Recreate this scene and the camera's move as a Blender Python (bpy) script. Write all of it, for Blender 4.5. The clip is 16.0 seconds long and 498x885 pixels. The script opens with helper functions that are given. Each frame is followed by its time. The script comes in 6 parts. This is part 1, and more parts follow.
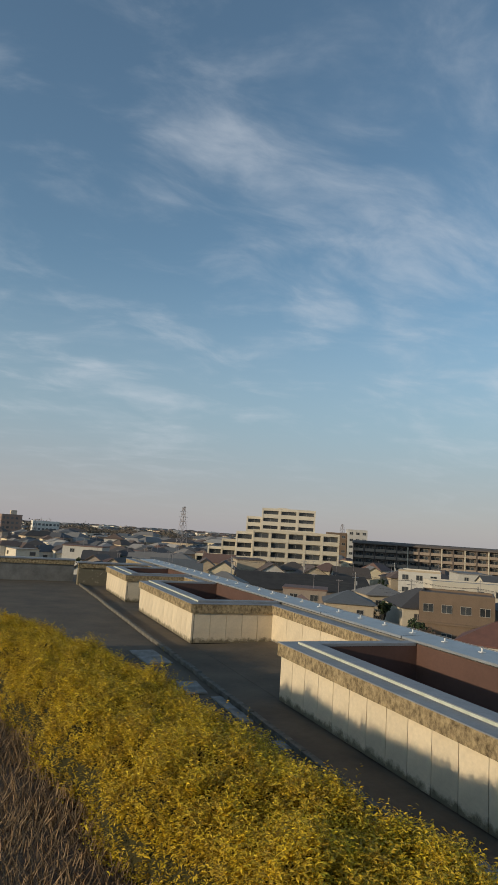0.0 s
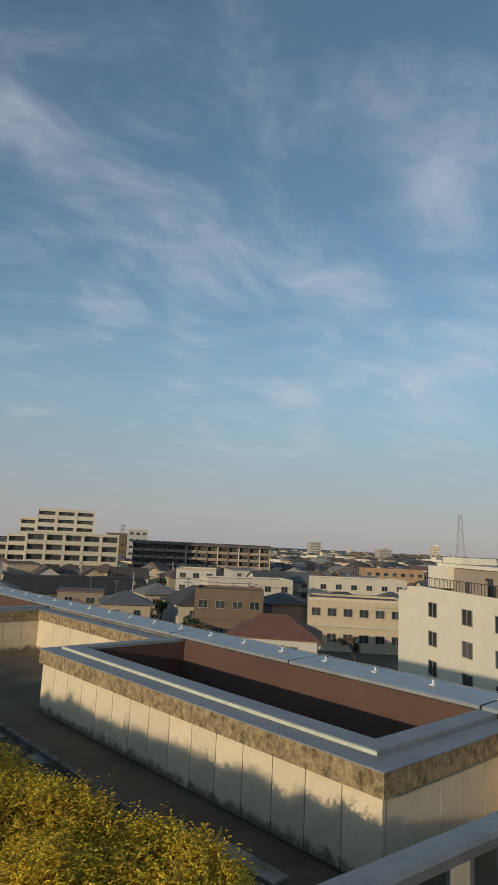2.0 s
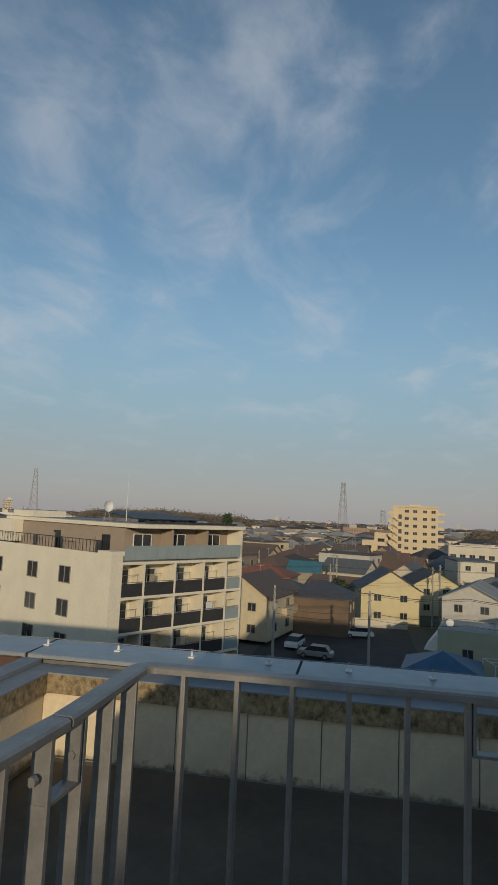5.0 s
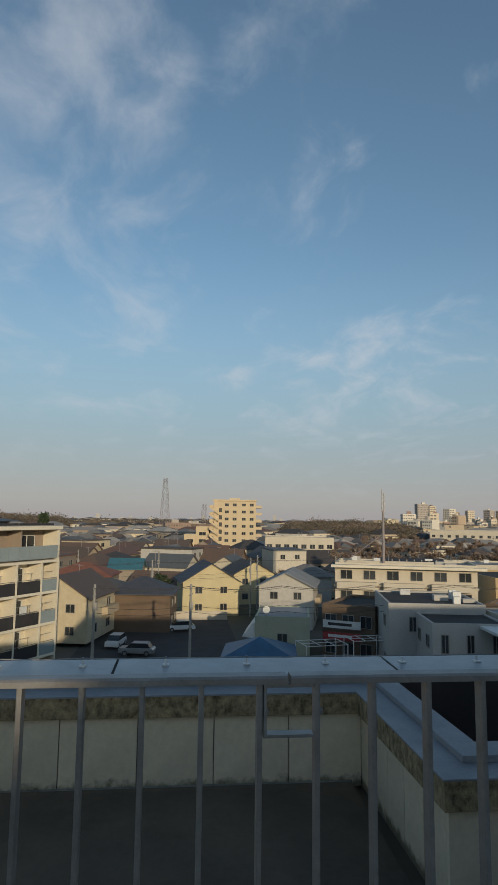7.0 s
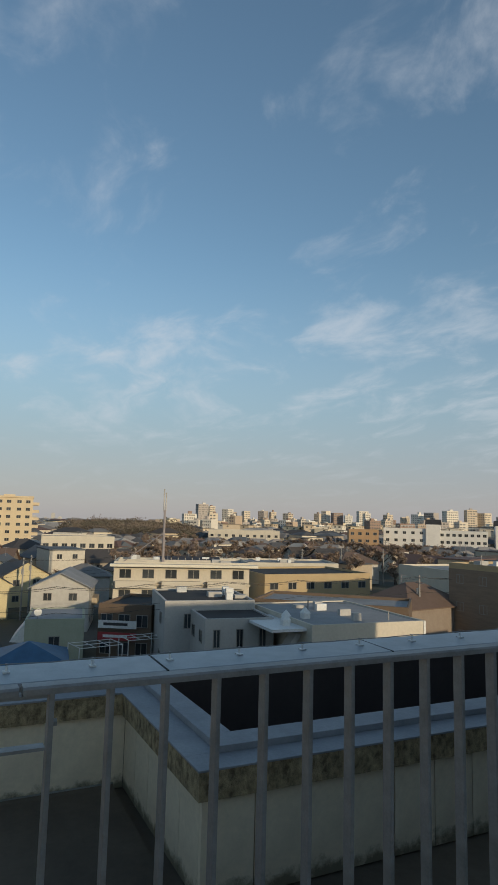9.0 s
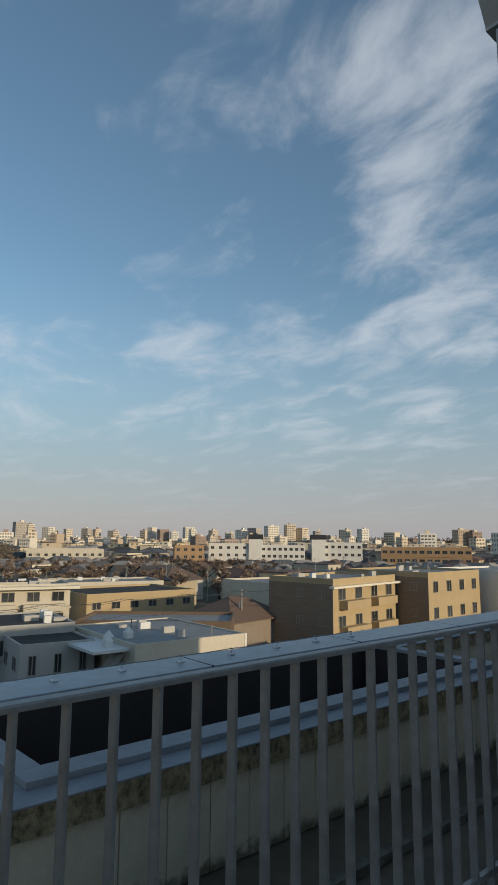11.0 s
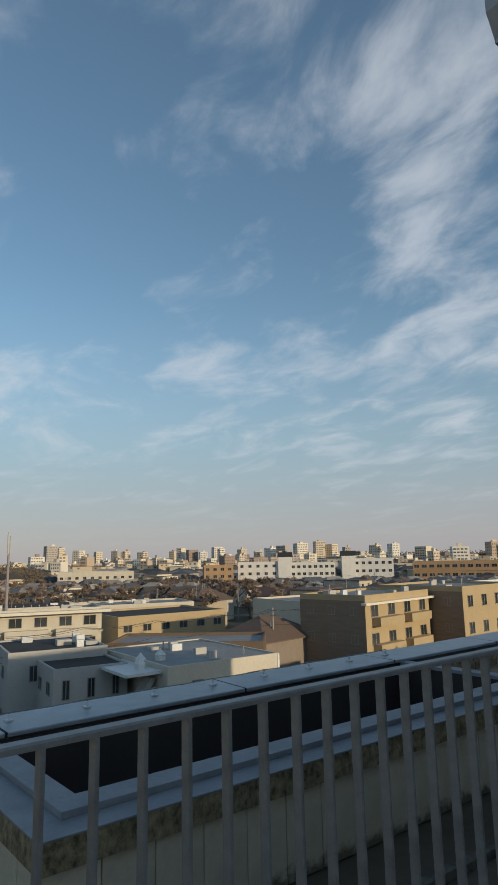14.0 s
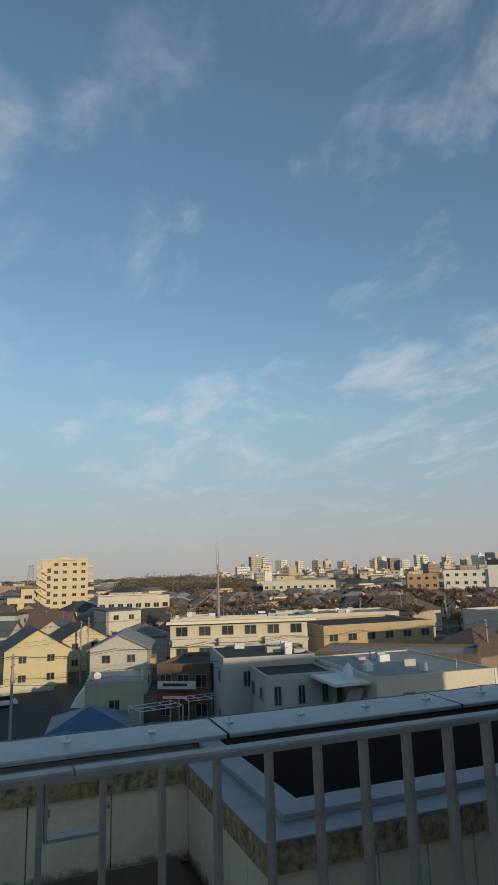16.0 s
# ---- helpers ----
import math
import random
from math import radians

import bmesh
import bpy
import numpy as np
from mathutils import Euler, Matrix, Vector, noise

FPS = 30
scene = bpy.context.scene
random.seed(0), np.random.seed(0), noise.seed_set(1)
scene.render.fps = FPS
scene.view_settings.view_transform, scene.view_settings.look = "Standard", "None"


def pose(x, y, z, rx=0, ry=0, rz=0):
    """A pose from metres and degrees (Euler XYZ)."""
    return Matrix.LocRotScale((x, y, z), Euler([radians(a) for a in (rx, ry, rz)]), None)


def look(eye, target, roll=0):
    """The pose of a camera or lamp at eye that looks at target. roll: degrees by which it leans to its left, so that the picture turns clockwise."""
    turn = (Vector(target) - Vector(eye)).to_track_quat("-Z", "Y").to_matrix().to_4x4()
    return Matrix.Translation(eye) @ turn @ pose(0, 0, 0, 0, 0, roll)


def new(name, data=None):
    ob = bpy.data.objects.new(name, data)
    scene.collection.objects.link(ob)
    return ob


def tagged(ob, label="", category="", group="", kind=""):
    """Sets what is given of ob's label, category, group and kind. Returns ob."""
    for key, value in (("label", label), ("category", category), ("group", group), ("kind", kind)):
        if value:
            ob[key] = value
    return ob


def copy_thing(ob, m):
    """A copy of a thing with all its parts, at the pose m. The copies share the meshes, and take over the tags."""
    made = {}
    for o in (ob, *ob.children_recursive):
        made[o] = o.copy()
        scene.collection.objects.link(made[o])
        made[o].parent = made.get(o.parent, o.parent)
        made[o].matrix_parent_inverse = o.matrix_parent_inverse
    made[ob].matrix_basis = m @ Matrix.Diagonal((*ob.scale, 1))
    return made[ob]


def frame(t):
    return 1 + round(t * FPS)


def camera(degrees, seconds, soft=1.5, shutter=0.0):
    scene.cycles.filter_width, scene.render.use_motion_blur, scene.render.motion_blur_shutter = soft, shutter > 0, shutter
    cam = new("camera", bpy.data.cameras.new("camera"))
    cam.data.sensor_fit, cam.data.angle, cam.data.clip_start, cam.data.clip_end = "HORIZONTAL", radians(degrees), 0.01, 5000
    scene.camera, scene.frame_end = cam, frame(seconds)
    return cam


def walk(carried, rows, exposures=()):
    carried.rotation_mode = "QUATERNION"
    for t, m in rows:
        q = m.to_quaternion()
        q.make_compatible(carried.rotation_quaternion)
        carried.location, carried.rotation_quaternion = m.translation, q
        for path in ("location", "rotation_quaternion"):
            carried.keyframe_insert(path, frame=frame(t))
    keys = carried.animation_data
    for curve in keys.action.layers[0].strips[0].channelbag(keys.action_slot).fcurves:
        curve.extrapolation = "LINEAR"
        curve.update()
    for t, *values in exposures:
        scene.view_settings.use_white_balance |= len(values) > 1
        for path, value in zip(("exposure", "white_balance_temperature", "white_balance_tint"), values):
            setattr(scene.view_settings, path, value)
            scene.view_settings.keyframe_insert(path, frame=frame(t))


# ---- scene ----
cam = camera(43.5, 16.0, soft=1.1)
PATH = [
    (0, (1.141, -0.398, 1.526), (1.889, 1.435, 1.806), 3.8),
    (0.5, (1.233, -0.338, 1.504), (2.151, 1.414, 1.802), 3.7),
    (1, (1.311, -0.291, 1.491), (2.389, 1.368, 1.79), 3.4),
    (1.5, (1.362, -0.272, 1.476), (2.535, 1.318, 1.781), 3.3),
    (2, (1.382, -0.327, 1.498), (2.705, 1.139, 1.817), 2.7),
    (2.5, (1.396, -0.35, 1.511), (2.831, 1.005, 1.832), 2.1),
    (3, (1.42, -0.4, 1.521), (2.976, 0.819, 1.821), 1.1),
    (3.5, (1.484, -0.39, 1.502), (3.17, 0.652, 1.768), 1.7),
    (4, (1.577, -0.377, 1.474), (3.384, 0.443, 1.722), 1.7),
    (4.5, (1.577, -0.385, 1.478), (3.464, 0.235, 1.72), 2.0),
    (5, (1.586, -0.397, 1.483), (3.54, -0.04, 1.716), 2.6),
    (5.2, (1.593, -0.405, 1.48), (3.564, -0.172, 1.729), 3.1),
    (7.3, (1.647, -0.474, 1.469), (3.611, -0.764, 1.714), 0.3),
    (7.5, (1.647, -0.483, 1.471), (3.597, -0.846, 1.728), 0.2),
    (8, (1.623, -0.503, 1.482), (3.527, -1.05, 1.756), 0.7),
    (8.5, (1.628, -0.522, 1.48), (3.475, -1.247, 1.734), 0.4),
    (9, (1.638, -0.542, 1.481), (3.429, -1.397, 1.725), 1.4),
    (9.5, (1.642, -0.567, 1.479), (3.356, -1.566, 1.729), 1.1),
    (10, (1.625, -0.566, 1.484), (3.254, -1.692, 1.761), 0.6),
    (12.5, (1.622, -0.606, 1.49), (3.013, -2.012, 1.789), 0.8),
    (13, (1.613, -0.602, 1.489), (3.019, -1.993, 1.785), 0.4),
    (13.5, (1.637, -0.604, 1.496), (3.103, -1.928, 1.811), -0.2),
    (14, (1.625, -0.598, 1.509), (3.155, -1.836, 1.87), -1.2),
    (14.5, (1.632, -0.6, 1.512), (3.221, -1.756, 1.888), -1.3),
    (15, (1.567, -0.555, 1.521), (3.264, -1.542, 1.903), -0.7),
    (15.5, (1.585, -0.556, 1.521), (3.351, -1.406, 1.918), -1.3),
    (16, (1.593, -0.559, 1.522), (3.419, -1.266, 1.925), -1.7),
]
walk(cam, [(t, look(eye, target, roll)) for t, eye, target, roll in PATH], ((0.0, 0.02), (1.5, -0.04), (3.0, -0.22), (5.0, -0.30), (7.5, -0.13), (9.0, -0.03), (12.5, 0.03), (16.0, 0.0)))

# ---- world, sun ----
SUN_AZ, SUN_EL = 259.8, 10.6   # compass turn from +y, height in degrees
world = bpy.data.worlds.new("sky")
scene.world = world
world.use_nodes = True
wn, wl = world.node_tree.nodes, world.node_tree.links
wn.clear()


def wnode(kind, **props):
    n = wn.new(kind)
    for k, v in props.items():
        if k == "inputs":
            for i, val in v.items():
                n.inputs[i].default_value = val
        elif k == "operation":
            n.operation = v
        elif k == "sky_type":
            n.sky_type = v
    return n


def wmath(op, a, b=None, c=None):
    n = wnode("ShaderNodeMath", operation=op)
    for i, v in enumerate((a, b, c)):
        if v is None:
            continue
        if isinstance(v, (int, float)):
            n.inputs[i].default_value = v
        else:
            wl.new(v, n.inputs[i])
    return n.outputs[0]


sky = wnode("ShaderNodeTexSky", sky_type="NISHITA")
sky.sun_disc = False
sky.sun_elevation, sky.sun_rotation = radians(SUN_EL), radians(SUN_AZ)
sky.altitude, sky.air_density, sky.dust_density, sky.ozone_density = 60, 1.0, 0.6, 1.6
tc = wnode("ShaderNodeTexCoord")
sep = wnode("ShaderNodeSeparateXYZ")
wl.new(tc.outputs["Generated"], sep.inputs[0])
up = wmath("MAXIMUM", sep.outputs[2], 0.0)
den = wmath("ADD", up, 0.16)
cmb = wnode("ShaderNodeCombineXYZ")
wl.new(wmath("DIVIDE", sep.outputs[0], den), cmb.inputs[0])
wl.new(wmath("DIVIDE", sep.outputs[1], den), cmb.inputs[1])
warp = wnode("ShaderNodeTexNoise", inputs={"Scale": 1.1, "Detail": 3.0})
wl.new(cmb.outputs[0], warp.inputs["Vector"])
mixv = wnode("ShaderNodeVectorMath", operation="MULTIPLY_ADD")
wl.new(warp.outputs["Color"], mixv.inputs[0])
mixv.inputs[1].default_value = (0.5, 0.5, 0.5)
wl.new(cmb.outputs[0], mixv.inputs[2])
mp = wnode("ShaderNodeMapping")
wl.new(mixv.outputs[0], mp.inputs[0])
mp.inputs["Rotation"].default_value = (0, 0, radians(35))
mp.inputs["Scale"].default_value = (0.85, 1.35, 1)
cn = wnode("ShaderNodeTexNoise", inputs={"Scale": 3.1, "Detail": 10.0, "Roughness": 0.58, "Distortion": 0.25})
wl.new(mp.outputs[0], cn.inputs["Vector"])
big = wnode("ShaderNodeTexNoise", inputs={"Scale": 0.55, "Detail": 2.0})
wl.new(cmb.outputs[0], big.inputs["Vector"])
# banks of thin cloud, and clear stretches: compass turn, height, half width in degrees, thickness
banks = None
for az, el, wide, much in (
        (12.7, 31.0, 4.5, 0.13), (29.2, 31.8, 13, 0.09), (39.8, 28.7, 4.5, 0.07), (28.1, 20.0, 3.2, 0.11), (48.7, 24.5, 5.5, 0.16),
        (10.1, 9.7, 10, 0.10), (43, 13.5, 10, 0.09), (70.2, 31.6, 13, 0.16), (61.6, 31.6, 4.0, 0.06), (83.6, 38.6, 5.5, 0.12),
        (57.5, 18.5, 8, 0.11), (65.6, 11.8, 8, 0.07), (84.6, 20.9, 6, 0.14), (107.5, 25.0, 3.6, 0.12), (126.1, 19.7, 7, 0.17),
        (104.1, 11.5, 9, 0.08), (101.6, 38.9, 7, 0.10), (147.0, 37.0, 8, 0.19), (148.0, 28.0, 5, 0.19), (151.5, 19.5, 5, 0.22), (139, 24, 5, -0.06),
        (143.6, 15.0, 11, 0.13), (119.1, 30.5, 13, -0.10), (93, 28, 9, -0.07)):
    az, el = radians(az), radians(el)
    bank = wnode("ShaderNodeVectorMath", operation="DOT_PRODUCT")
    wl.new(tc.outputs["Generated"], bank.inputs[0])
    bank.inputs[1].default_value = (math.sin(az) * math.cos(el), math.cos(az) * math.cos(el), math.sin(el))
    bk = wnode("ShaderNodeMapRange", inputs={"From Min": math.cos(radians(wide * 1.25)), "From Max": 1.0, "To Min": 0.0, "To Max": much})
    bk.interpolation_type = "SMOOTHSTEP"
    wl.new(bank.outputs["Value"], bk.inputs["Value"])
    banks = wmath("ADD", banks, bk.outputs[0]) if banks else bk.outputs[0]
# smooth veils to the north-east, broken puffs to the south-east
side = wmath("ADD", wmath("MULTIPLY", sep.outputs[0], 0.35), wmath("MULTIPLY", sep.outputs[1], -0.94))
puff = wnode("ShaderNodeMapRange", inputs={"From Min": 0.0, "From Max": 0.8, "To Min": 0.95, "To Max": 1.55})
puff.interpolation_type = "SMOOTHSTEP"
wl.new(side, puff.inputs["Value"])
grain = wmath("MULTIPLY", wmath("SUBTRACT", cn.outputs[0], 0.5), puff.outputs[0])
dens = wmath("ADD", wmath("ADD", wmath("ADD", grain, 0.5), banks), wmath("MULTIPLY_ADD", big.outputs[0], 0.14, -0.14))
ramp = wnode("ShaderNodeMapRange", inputs={"From Min": 0.40, "From Max": 0.92, "To Min": 0.0, "To Max": 0.62})
ramp.interpolation_type = "SMOOTHSTEP"
wl.new(dens, ramp.inputs["Value"])
fade = wnode("ShaderNodeMapRange", inputs={"From Min": 0.0, "From Max": 0.2, "To Min": 0.0, "To Max": 1.0})
wl.new(up, fade.inputs["Value"])
haze = wnode("ShaderNodeMapRange", inputs={"From Min": 0.0, "From Max": 0.45, "To Min": 0.86, "To Max": 0.04})
haze.interpolation_type = "SMOOTHERSTEP"
wl.new(up, haze.inputs["Value"])
m1 = wnode("ShaderNodeMixRGB")
wl.new(haze.outputs[0], m1.inputs[0])
tint = wnode("ShaderNodeMixRGB", inputs={0: 1.0, 2: (0.98, 1.11, 1.12, 1)})
tint.blend_type = "MULTIPLY"
wl.new(sky.outputs[0], tint.inputs[1])
wl.new(tint.outputs[0], m1.inputs[1])
# dusty rose along the horizon, pale blue above it
low = wnode("ShaderNodeMapRange", inputs={"From Min": 0.0, "From Max": 0.19, "To Min": 0.0, "To Max": 1.0})
low.interpolation_type = "SMOOTHSTEP"
wl.new(up, low.inputs["Value"])
hue = wnode("ShaderNodeMixRGB", inputs={1: (2.82, 2.70, 2.96, 1), 2: (2.30, 2.88, 3.36, 1)})
wl.new(low.outputs[0], hue.inputs[0])
wl.new(hue.outputs[0], m1.inputs[2])
m2 = wnode("ShaderNodeMixRGB")
wl.new(wmath("MULTIPLY", ramp.outputs[0], fade.outputs[0]), m2.inputs[0])
wl.new(m1.outputs[0], m2.inputs[1])
m2.inputs[2].default_value = (4.6, 4.9, 5.3, 1)
bg = wnode("ShaderNodeBackground", inputs={"Strength": 0.135})
wl.new(m2.outputs[0], bg.inputs[0])
out = wnode("ShaderNodeOutputWorld")
wl.new(bg.outputs[0], out.inputs[0])

sun = new("sun", bpy.data.lights.new("sun", "SUN"))
sun.data.energy, sun.data.angle, sun.data.color = 2.9, radians(0.6), (1.0, 0.82, 0.56)
a_, e_ = radians(SUN_AZ), radians(SUN_EL)
sun.matrix_world = look((math.sin(a_) * math.cos(e_) * 50, math.cos(a_) * math.cos(e_) * 50, math.sin(e_) * 50), (0, 0, 0))

# ---- materials ----
MATS = {}


def mat(name, c1, c2=None, scale=4.0, rough=0.8, metal=0.0, bump=0.0, fine=None, obj=0.0, island=0.0, spec=0.4, stretch=(1, 1, 1), contrast=(0.35, 0.65)):
    """Two colours mixed by noise at two scales; obj and island: how far pieces differ in value."""
    if name in MATS:
        return MATS[name]
    m = bpy.data.materials.new(name)
    m.use_nodes = True
    n, l = m.node_tree.nodes, m.node_tree.links
    b = n["Principled BSDF"]
    b.inputs["Roughness"].default_value, b.inputs["Metallic"].default_value = rough, metal
    b.inputs["Specular IOR Level"].default_value = spec
    c2 = c2 or tuple(v * 0.8 for v in c1)
    t = n.new("ShaderNodeTexCoord")
    mpn = n.new("ShaderNodeMapping")
    mpn.inputs["Scale"].default_value = stretch
    l.new(t.outputs["Object"], mpn.inputs[0])
    nz = n.new("ShaderNodeTexNoise")
    nz.inputs["Scale"].default_value, nz.inputs["Detail"].default_value, nz.inputs["Roughness"].default_value = scale, 8, 0.65
    l.new(mpn.outputs[0], nz.inputs["Vector"])
    mr = n.new("ShaderNodeMapRange")
    mr.inputs["From Min"].default_value, mr.inputs["From Max"].default_value = contrast
    l.new(nz.outputs[0], mr.inputs[0])
    mx = n.new("ShaderNodeMixRGB")
    l.new(mr.outputs[0], mx.inputs[0])
    mx.inputs[1].default_value, mx.inputs[2].default_value = (*c1, 1), (*c2, 1)
    last = mx.outputs[0]
    nf = n.new("ShaderNodeTexNoise")
    nf.inputs["Scale"].default_value, nf.inputs["Detail"].default_value = fine or scale * 14, 4
    l.new(mpn.outputs[0], nf.inputs["Vector"])
    hs = n.new("ShaderNodeHueSaturation")
    fr = n.new("ShaderNodeMapRange")
    fr.inputs["To Min"].default_value, fr.inputs["To Max"].default_value = 0.86, 1.14
    l.new(nf.outputs[0], fr.inputs[0])
    val = fr.outputs[0]
    for amount, kind in ((obj, "ShaderNodeObjectInfo"), (island, "ShaderNodeNewGeometry")):
        if amount:
            src = n.new(kind)
            rr = n.new("ShaderNodeMapRange")
            rr.inputs["To Min"].default_value, rr.inputs["To Max"].default_value = 1 - amount, 1 + amount
            l.new(src.outputs["Random" if obj and kind == "ShaderNodeObjectInfo" else "Random Per Island"], rr.inputs[0])
            mu = n.new("ShaderNodeMath")
            mu.operation = "MULTIPLY"
            l.new(val, mu.inputs[0])
            l.new(rr.outputs[0], mu.inputs[1])
            val = mu.outputs[0]
    l.new(val, hs.inputs["Value"])
    l.new(last, hs.inputs["Color"])
    l.new(hs.outputs[0], b.inputs["Base Color"])
    if bump:
        bp = n.new("ShaderNodeBump")
        bp.inputs["Strength"].default_value, bp.inputs["Distance"].default_value = bump, 0.02
        l.new(nf.outputs[0], bp.inputs["Height"])
        l.new(bp.outputs[0], b.inputs["Normal"])
    MATS[name] = m
    return m


def palette(name, colours, rough=0.85, island=False, scale=1.5, bump=0.0):
    """Each object, or each loose piece, takes one of several colours at random."""
    m = mat(name, (0.5, 0.5, 0.5), (0.42, 0.42, 0.42), scale, rough, bump=bump, contrast=(0.3, 0.75))
    n, l = m.node_tree.nodes, m.node_tree.links
    src = n.new("ShaderNodeNewGeometry" if island else "ShaderNodeObjectInfo")
    rp = n.new("ShaderNodeValToRGB")
    rp.color_ramp.interpolation = "CONSTANT"
    el = rp.color_ramp.elements
    el[0].color = (*colours[0], 1)
    el[1].position, el[1].color = 1 / len(colours), (*colours[1], 1)
    for i, c in enumerate(colours[2:], 2):
        el.new(i / len(colours)).color = (*c, 1)
    l.new(src.outputs["Random Per Island" if island else "Random"], rp.inputs[0])
    mix = next(x for x in n if x.bl_idname == "ShaderNodeMixRGB")
    l.new(rp.outputs[0], mix.inputs[1])
    mu = n.new("ShaderNodeMixRGB")
    mu.blend_type = "MULTIPLY"
    mu.inputs[0].default_value = 1
    mu.inputs[2].default_value = (0.82, 0.8, 0.78, 1)
    l.new(rp.outputs[0], mu.inputs[1])
    l.new(mu.outputs[0], mix.inputs[2])
    return m


M_STEEL = mat("galvanised_steel", (0.30, 0.295, 0.29), (0.21, 0.205, 0.20), 9, 0.45, 0.35, 0.05)
M_ALU = mat("coated_coping", (0.36, 0.38, 0.40), (0.29, 0.31, 0.33), 3, 0.38, 0.3, 0.04)
M_COAT = mat("grey_waterproof_coat", (0.27, 0.28, 0.295), (0.205, 0.215, 0.23), 2.2, 0.6, 0.0, 0.15)
M_SEAL = mat("pale_seal_strip", (0.55, 0.58, 0.50), (0.42, 0.45, 0.36), 6, 0.7)
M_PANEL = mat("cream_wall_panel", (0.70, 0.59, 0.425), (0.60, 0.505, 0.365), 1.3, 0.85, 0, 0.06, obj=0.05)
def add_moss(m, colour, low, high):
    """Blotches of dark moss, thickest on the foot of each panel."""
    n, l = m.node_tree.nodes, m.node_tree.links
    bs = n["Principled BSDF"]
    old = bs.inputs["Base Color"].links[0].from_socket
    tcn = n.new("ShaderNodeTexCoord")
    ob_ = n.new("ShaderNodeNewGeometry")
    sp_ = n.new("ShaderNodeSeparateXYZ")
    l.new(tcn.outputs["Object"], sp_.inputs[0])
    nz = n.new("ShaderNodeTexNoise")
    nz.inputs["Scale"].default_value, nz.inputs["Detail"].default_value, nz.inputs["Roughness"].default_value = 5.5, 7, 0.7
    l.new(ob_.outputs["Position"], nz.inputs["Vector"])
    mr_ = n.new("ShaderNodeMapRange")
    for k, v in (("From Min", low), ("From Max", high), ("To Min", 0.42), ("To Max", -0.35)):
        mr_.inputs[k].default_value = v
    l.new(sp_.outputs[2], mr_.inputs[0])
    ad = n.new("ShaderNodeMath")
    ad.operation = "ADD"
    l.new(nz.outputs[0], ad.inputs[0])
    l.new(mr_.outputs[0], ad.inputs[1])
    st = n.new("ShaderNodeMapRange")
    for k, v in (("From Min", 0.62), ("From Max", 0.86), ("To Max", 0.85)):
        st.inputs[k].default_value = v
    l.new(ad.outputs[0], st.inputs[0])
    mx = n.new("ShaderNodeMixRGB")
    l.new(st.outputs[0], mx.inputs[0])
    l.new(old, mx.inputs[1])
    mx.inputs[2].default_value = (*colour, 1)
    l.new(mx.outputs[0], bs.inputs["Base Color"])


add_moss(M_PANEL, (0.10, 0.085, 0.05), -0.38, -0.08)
M_FASCIA = mat("stained_concrete", (0.48, 0.37, 0.21), (0.11, 0.078, 0.042), 12, 0.92, 0, 0.7, fine=110, stretch=(1, 1, 0.8), contrast=(0.33, 0.66))
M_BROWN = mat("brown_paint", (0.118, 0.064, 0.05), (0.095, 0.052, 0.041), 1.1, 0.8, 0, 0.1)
# darkened copy of the brown, carrying the shade inside the southern shaft
M_BROWN_SHADED = mat("shaded_brown_paint", (0.05, 0.038, 0.035), (0.04, 0.03, 0.028), 1.1, 0.8, 0, 0.1)
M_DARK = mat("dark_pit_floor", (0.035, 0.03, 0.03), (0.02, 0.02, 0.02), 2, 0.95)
M_ROOF = mat("weathered_roof_screed", (0.14, 0.108, 0.074), (0.075, 0.059, 0.043), 0.9, 0.9, 0, 0.25, contrast=(0.3, 0.7))
M_CURB = mat("mossy_curb", (0.20, 0.18, 0.15), (0.07, 0.065, 0.05), 4, 0.9, 0, 0.5)
M_STRIP = mat("pale_strip", (0.30, 0.29, 0.27), (0.15, 0.14, 0.12), 3, 0.9, 0, 0.3)
M_SOIL = mat("dry_soil", (0.17, 0.115, 0.075), (0.09, 0.062, 0.042), 7, 1.0, 0, 0.6)
M_SHRUB = mat("golden_foliage", (0.68, 0.48, 0.022), (0.37, 0.24, 0.025), 5.5, 0.7, 0, 0, island=0.45, contrast=(0.38, 0.64))
# near-black olive: the shade in the gaps of the shrubs, put into colour
M_SHRUBSHADE = mat("shrub_shade", (0.06, 0.052, 0.014), (0.03, 0.027, 0.009), 12, 1.0, 0, 0.8)
M_DRY = mat("dry_grass", (0.36, 0.24, 0.13), (0.23, 0.155, 0.085), 2, 0.9, 0, 0, island=0.4)
M_PENT = mat("grey_metal_cladding", (0.46, 0.46, 0.455), (0.42, 0.42, 0.415), 0.8, 0.45, 0.2, 0.02)
M_JOINT = mat("black_joint", (0.015, 0.015, 0.017), None, 3, 0.8)
M_CONC = mat("concrete", (0.22, 0.215, 0.20), (0.14, 0.135, 0.125), 2, 0.9, 0, 0.3)
M_WHITE = mat("white_plastic", (0.72, 0.72, 0.70), (0.6, 0.6, 0.58), 5, 0.5)
M_GROUND = mat("town_ground", (0.10, 0.095, 0.085), (0.075, 0.08, 0.05), 0.03, 0.95, fine=0.8, contrast=(0.4, 0.6))
M_ASPHALT = mat("asphalt", (0.06, 0.06, 0.06), (0.045, 0.045, 0.045), 0.4, 0.9, 0, 0.2)
M_GLASS = mat("dark_window_glass", (0.035, 0.04, 0.045), (0.06, 0.065, 0.07), 0.7, 0.12, 0, spec=0.6, obj=0.4)
M_FRAME = mat("window_frame", (0.30, 0.28, 0.25), None, 4, 0.5)
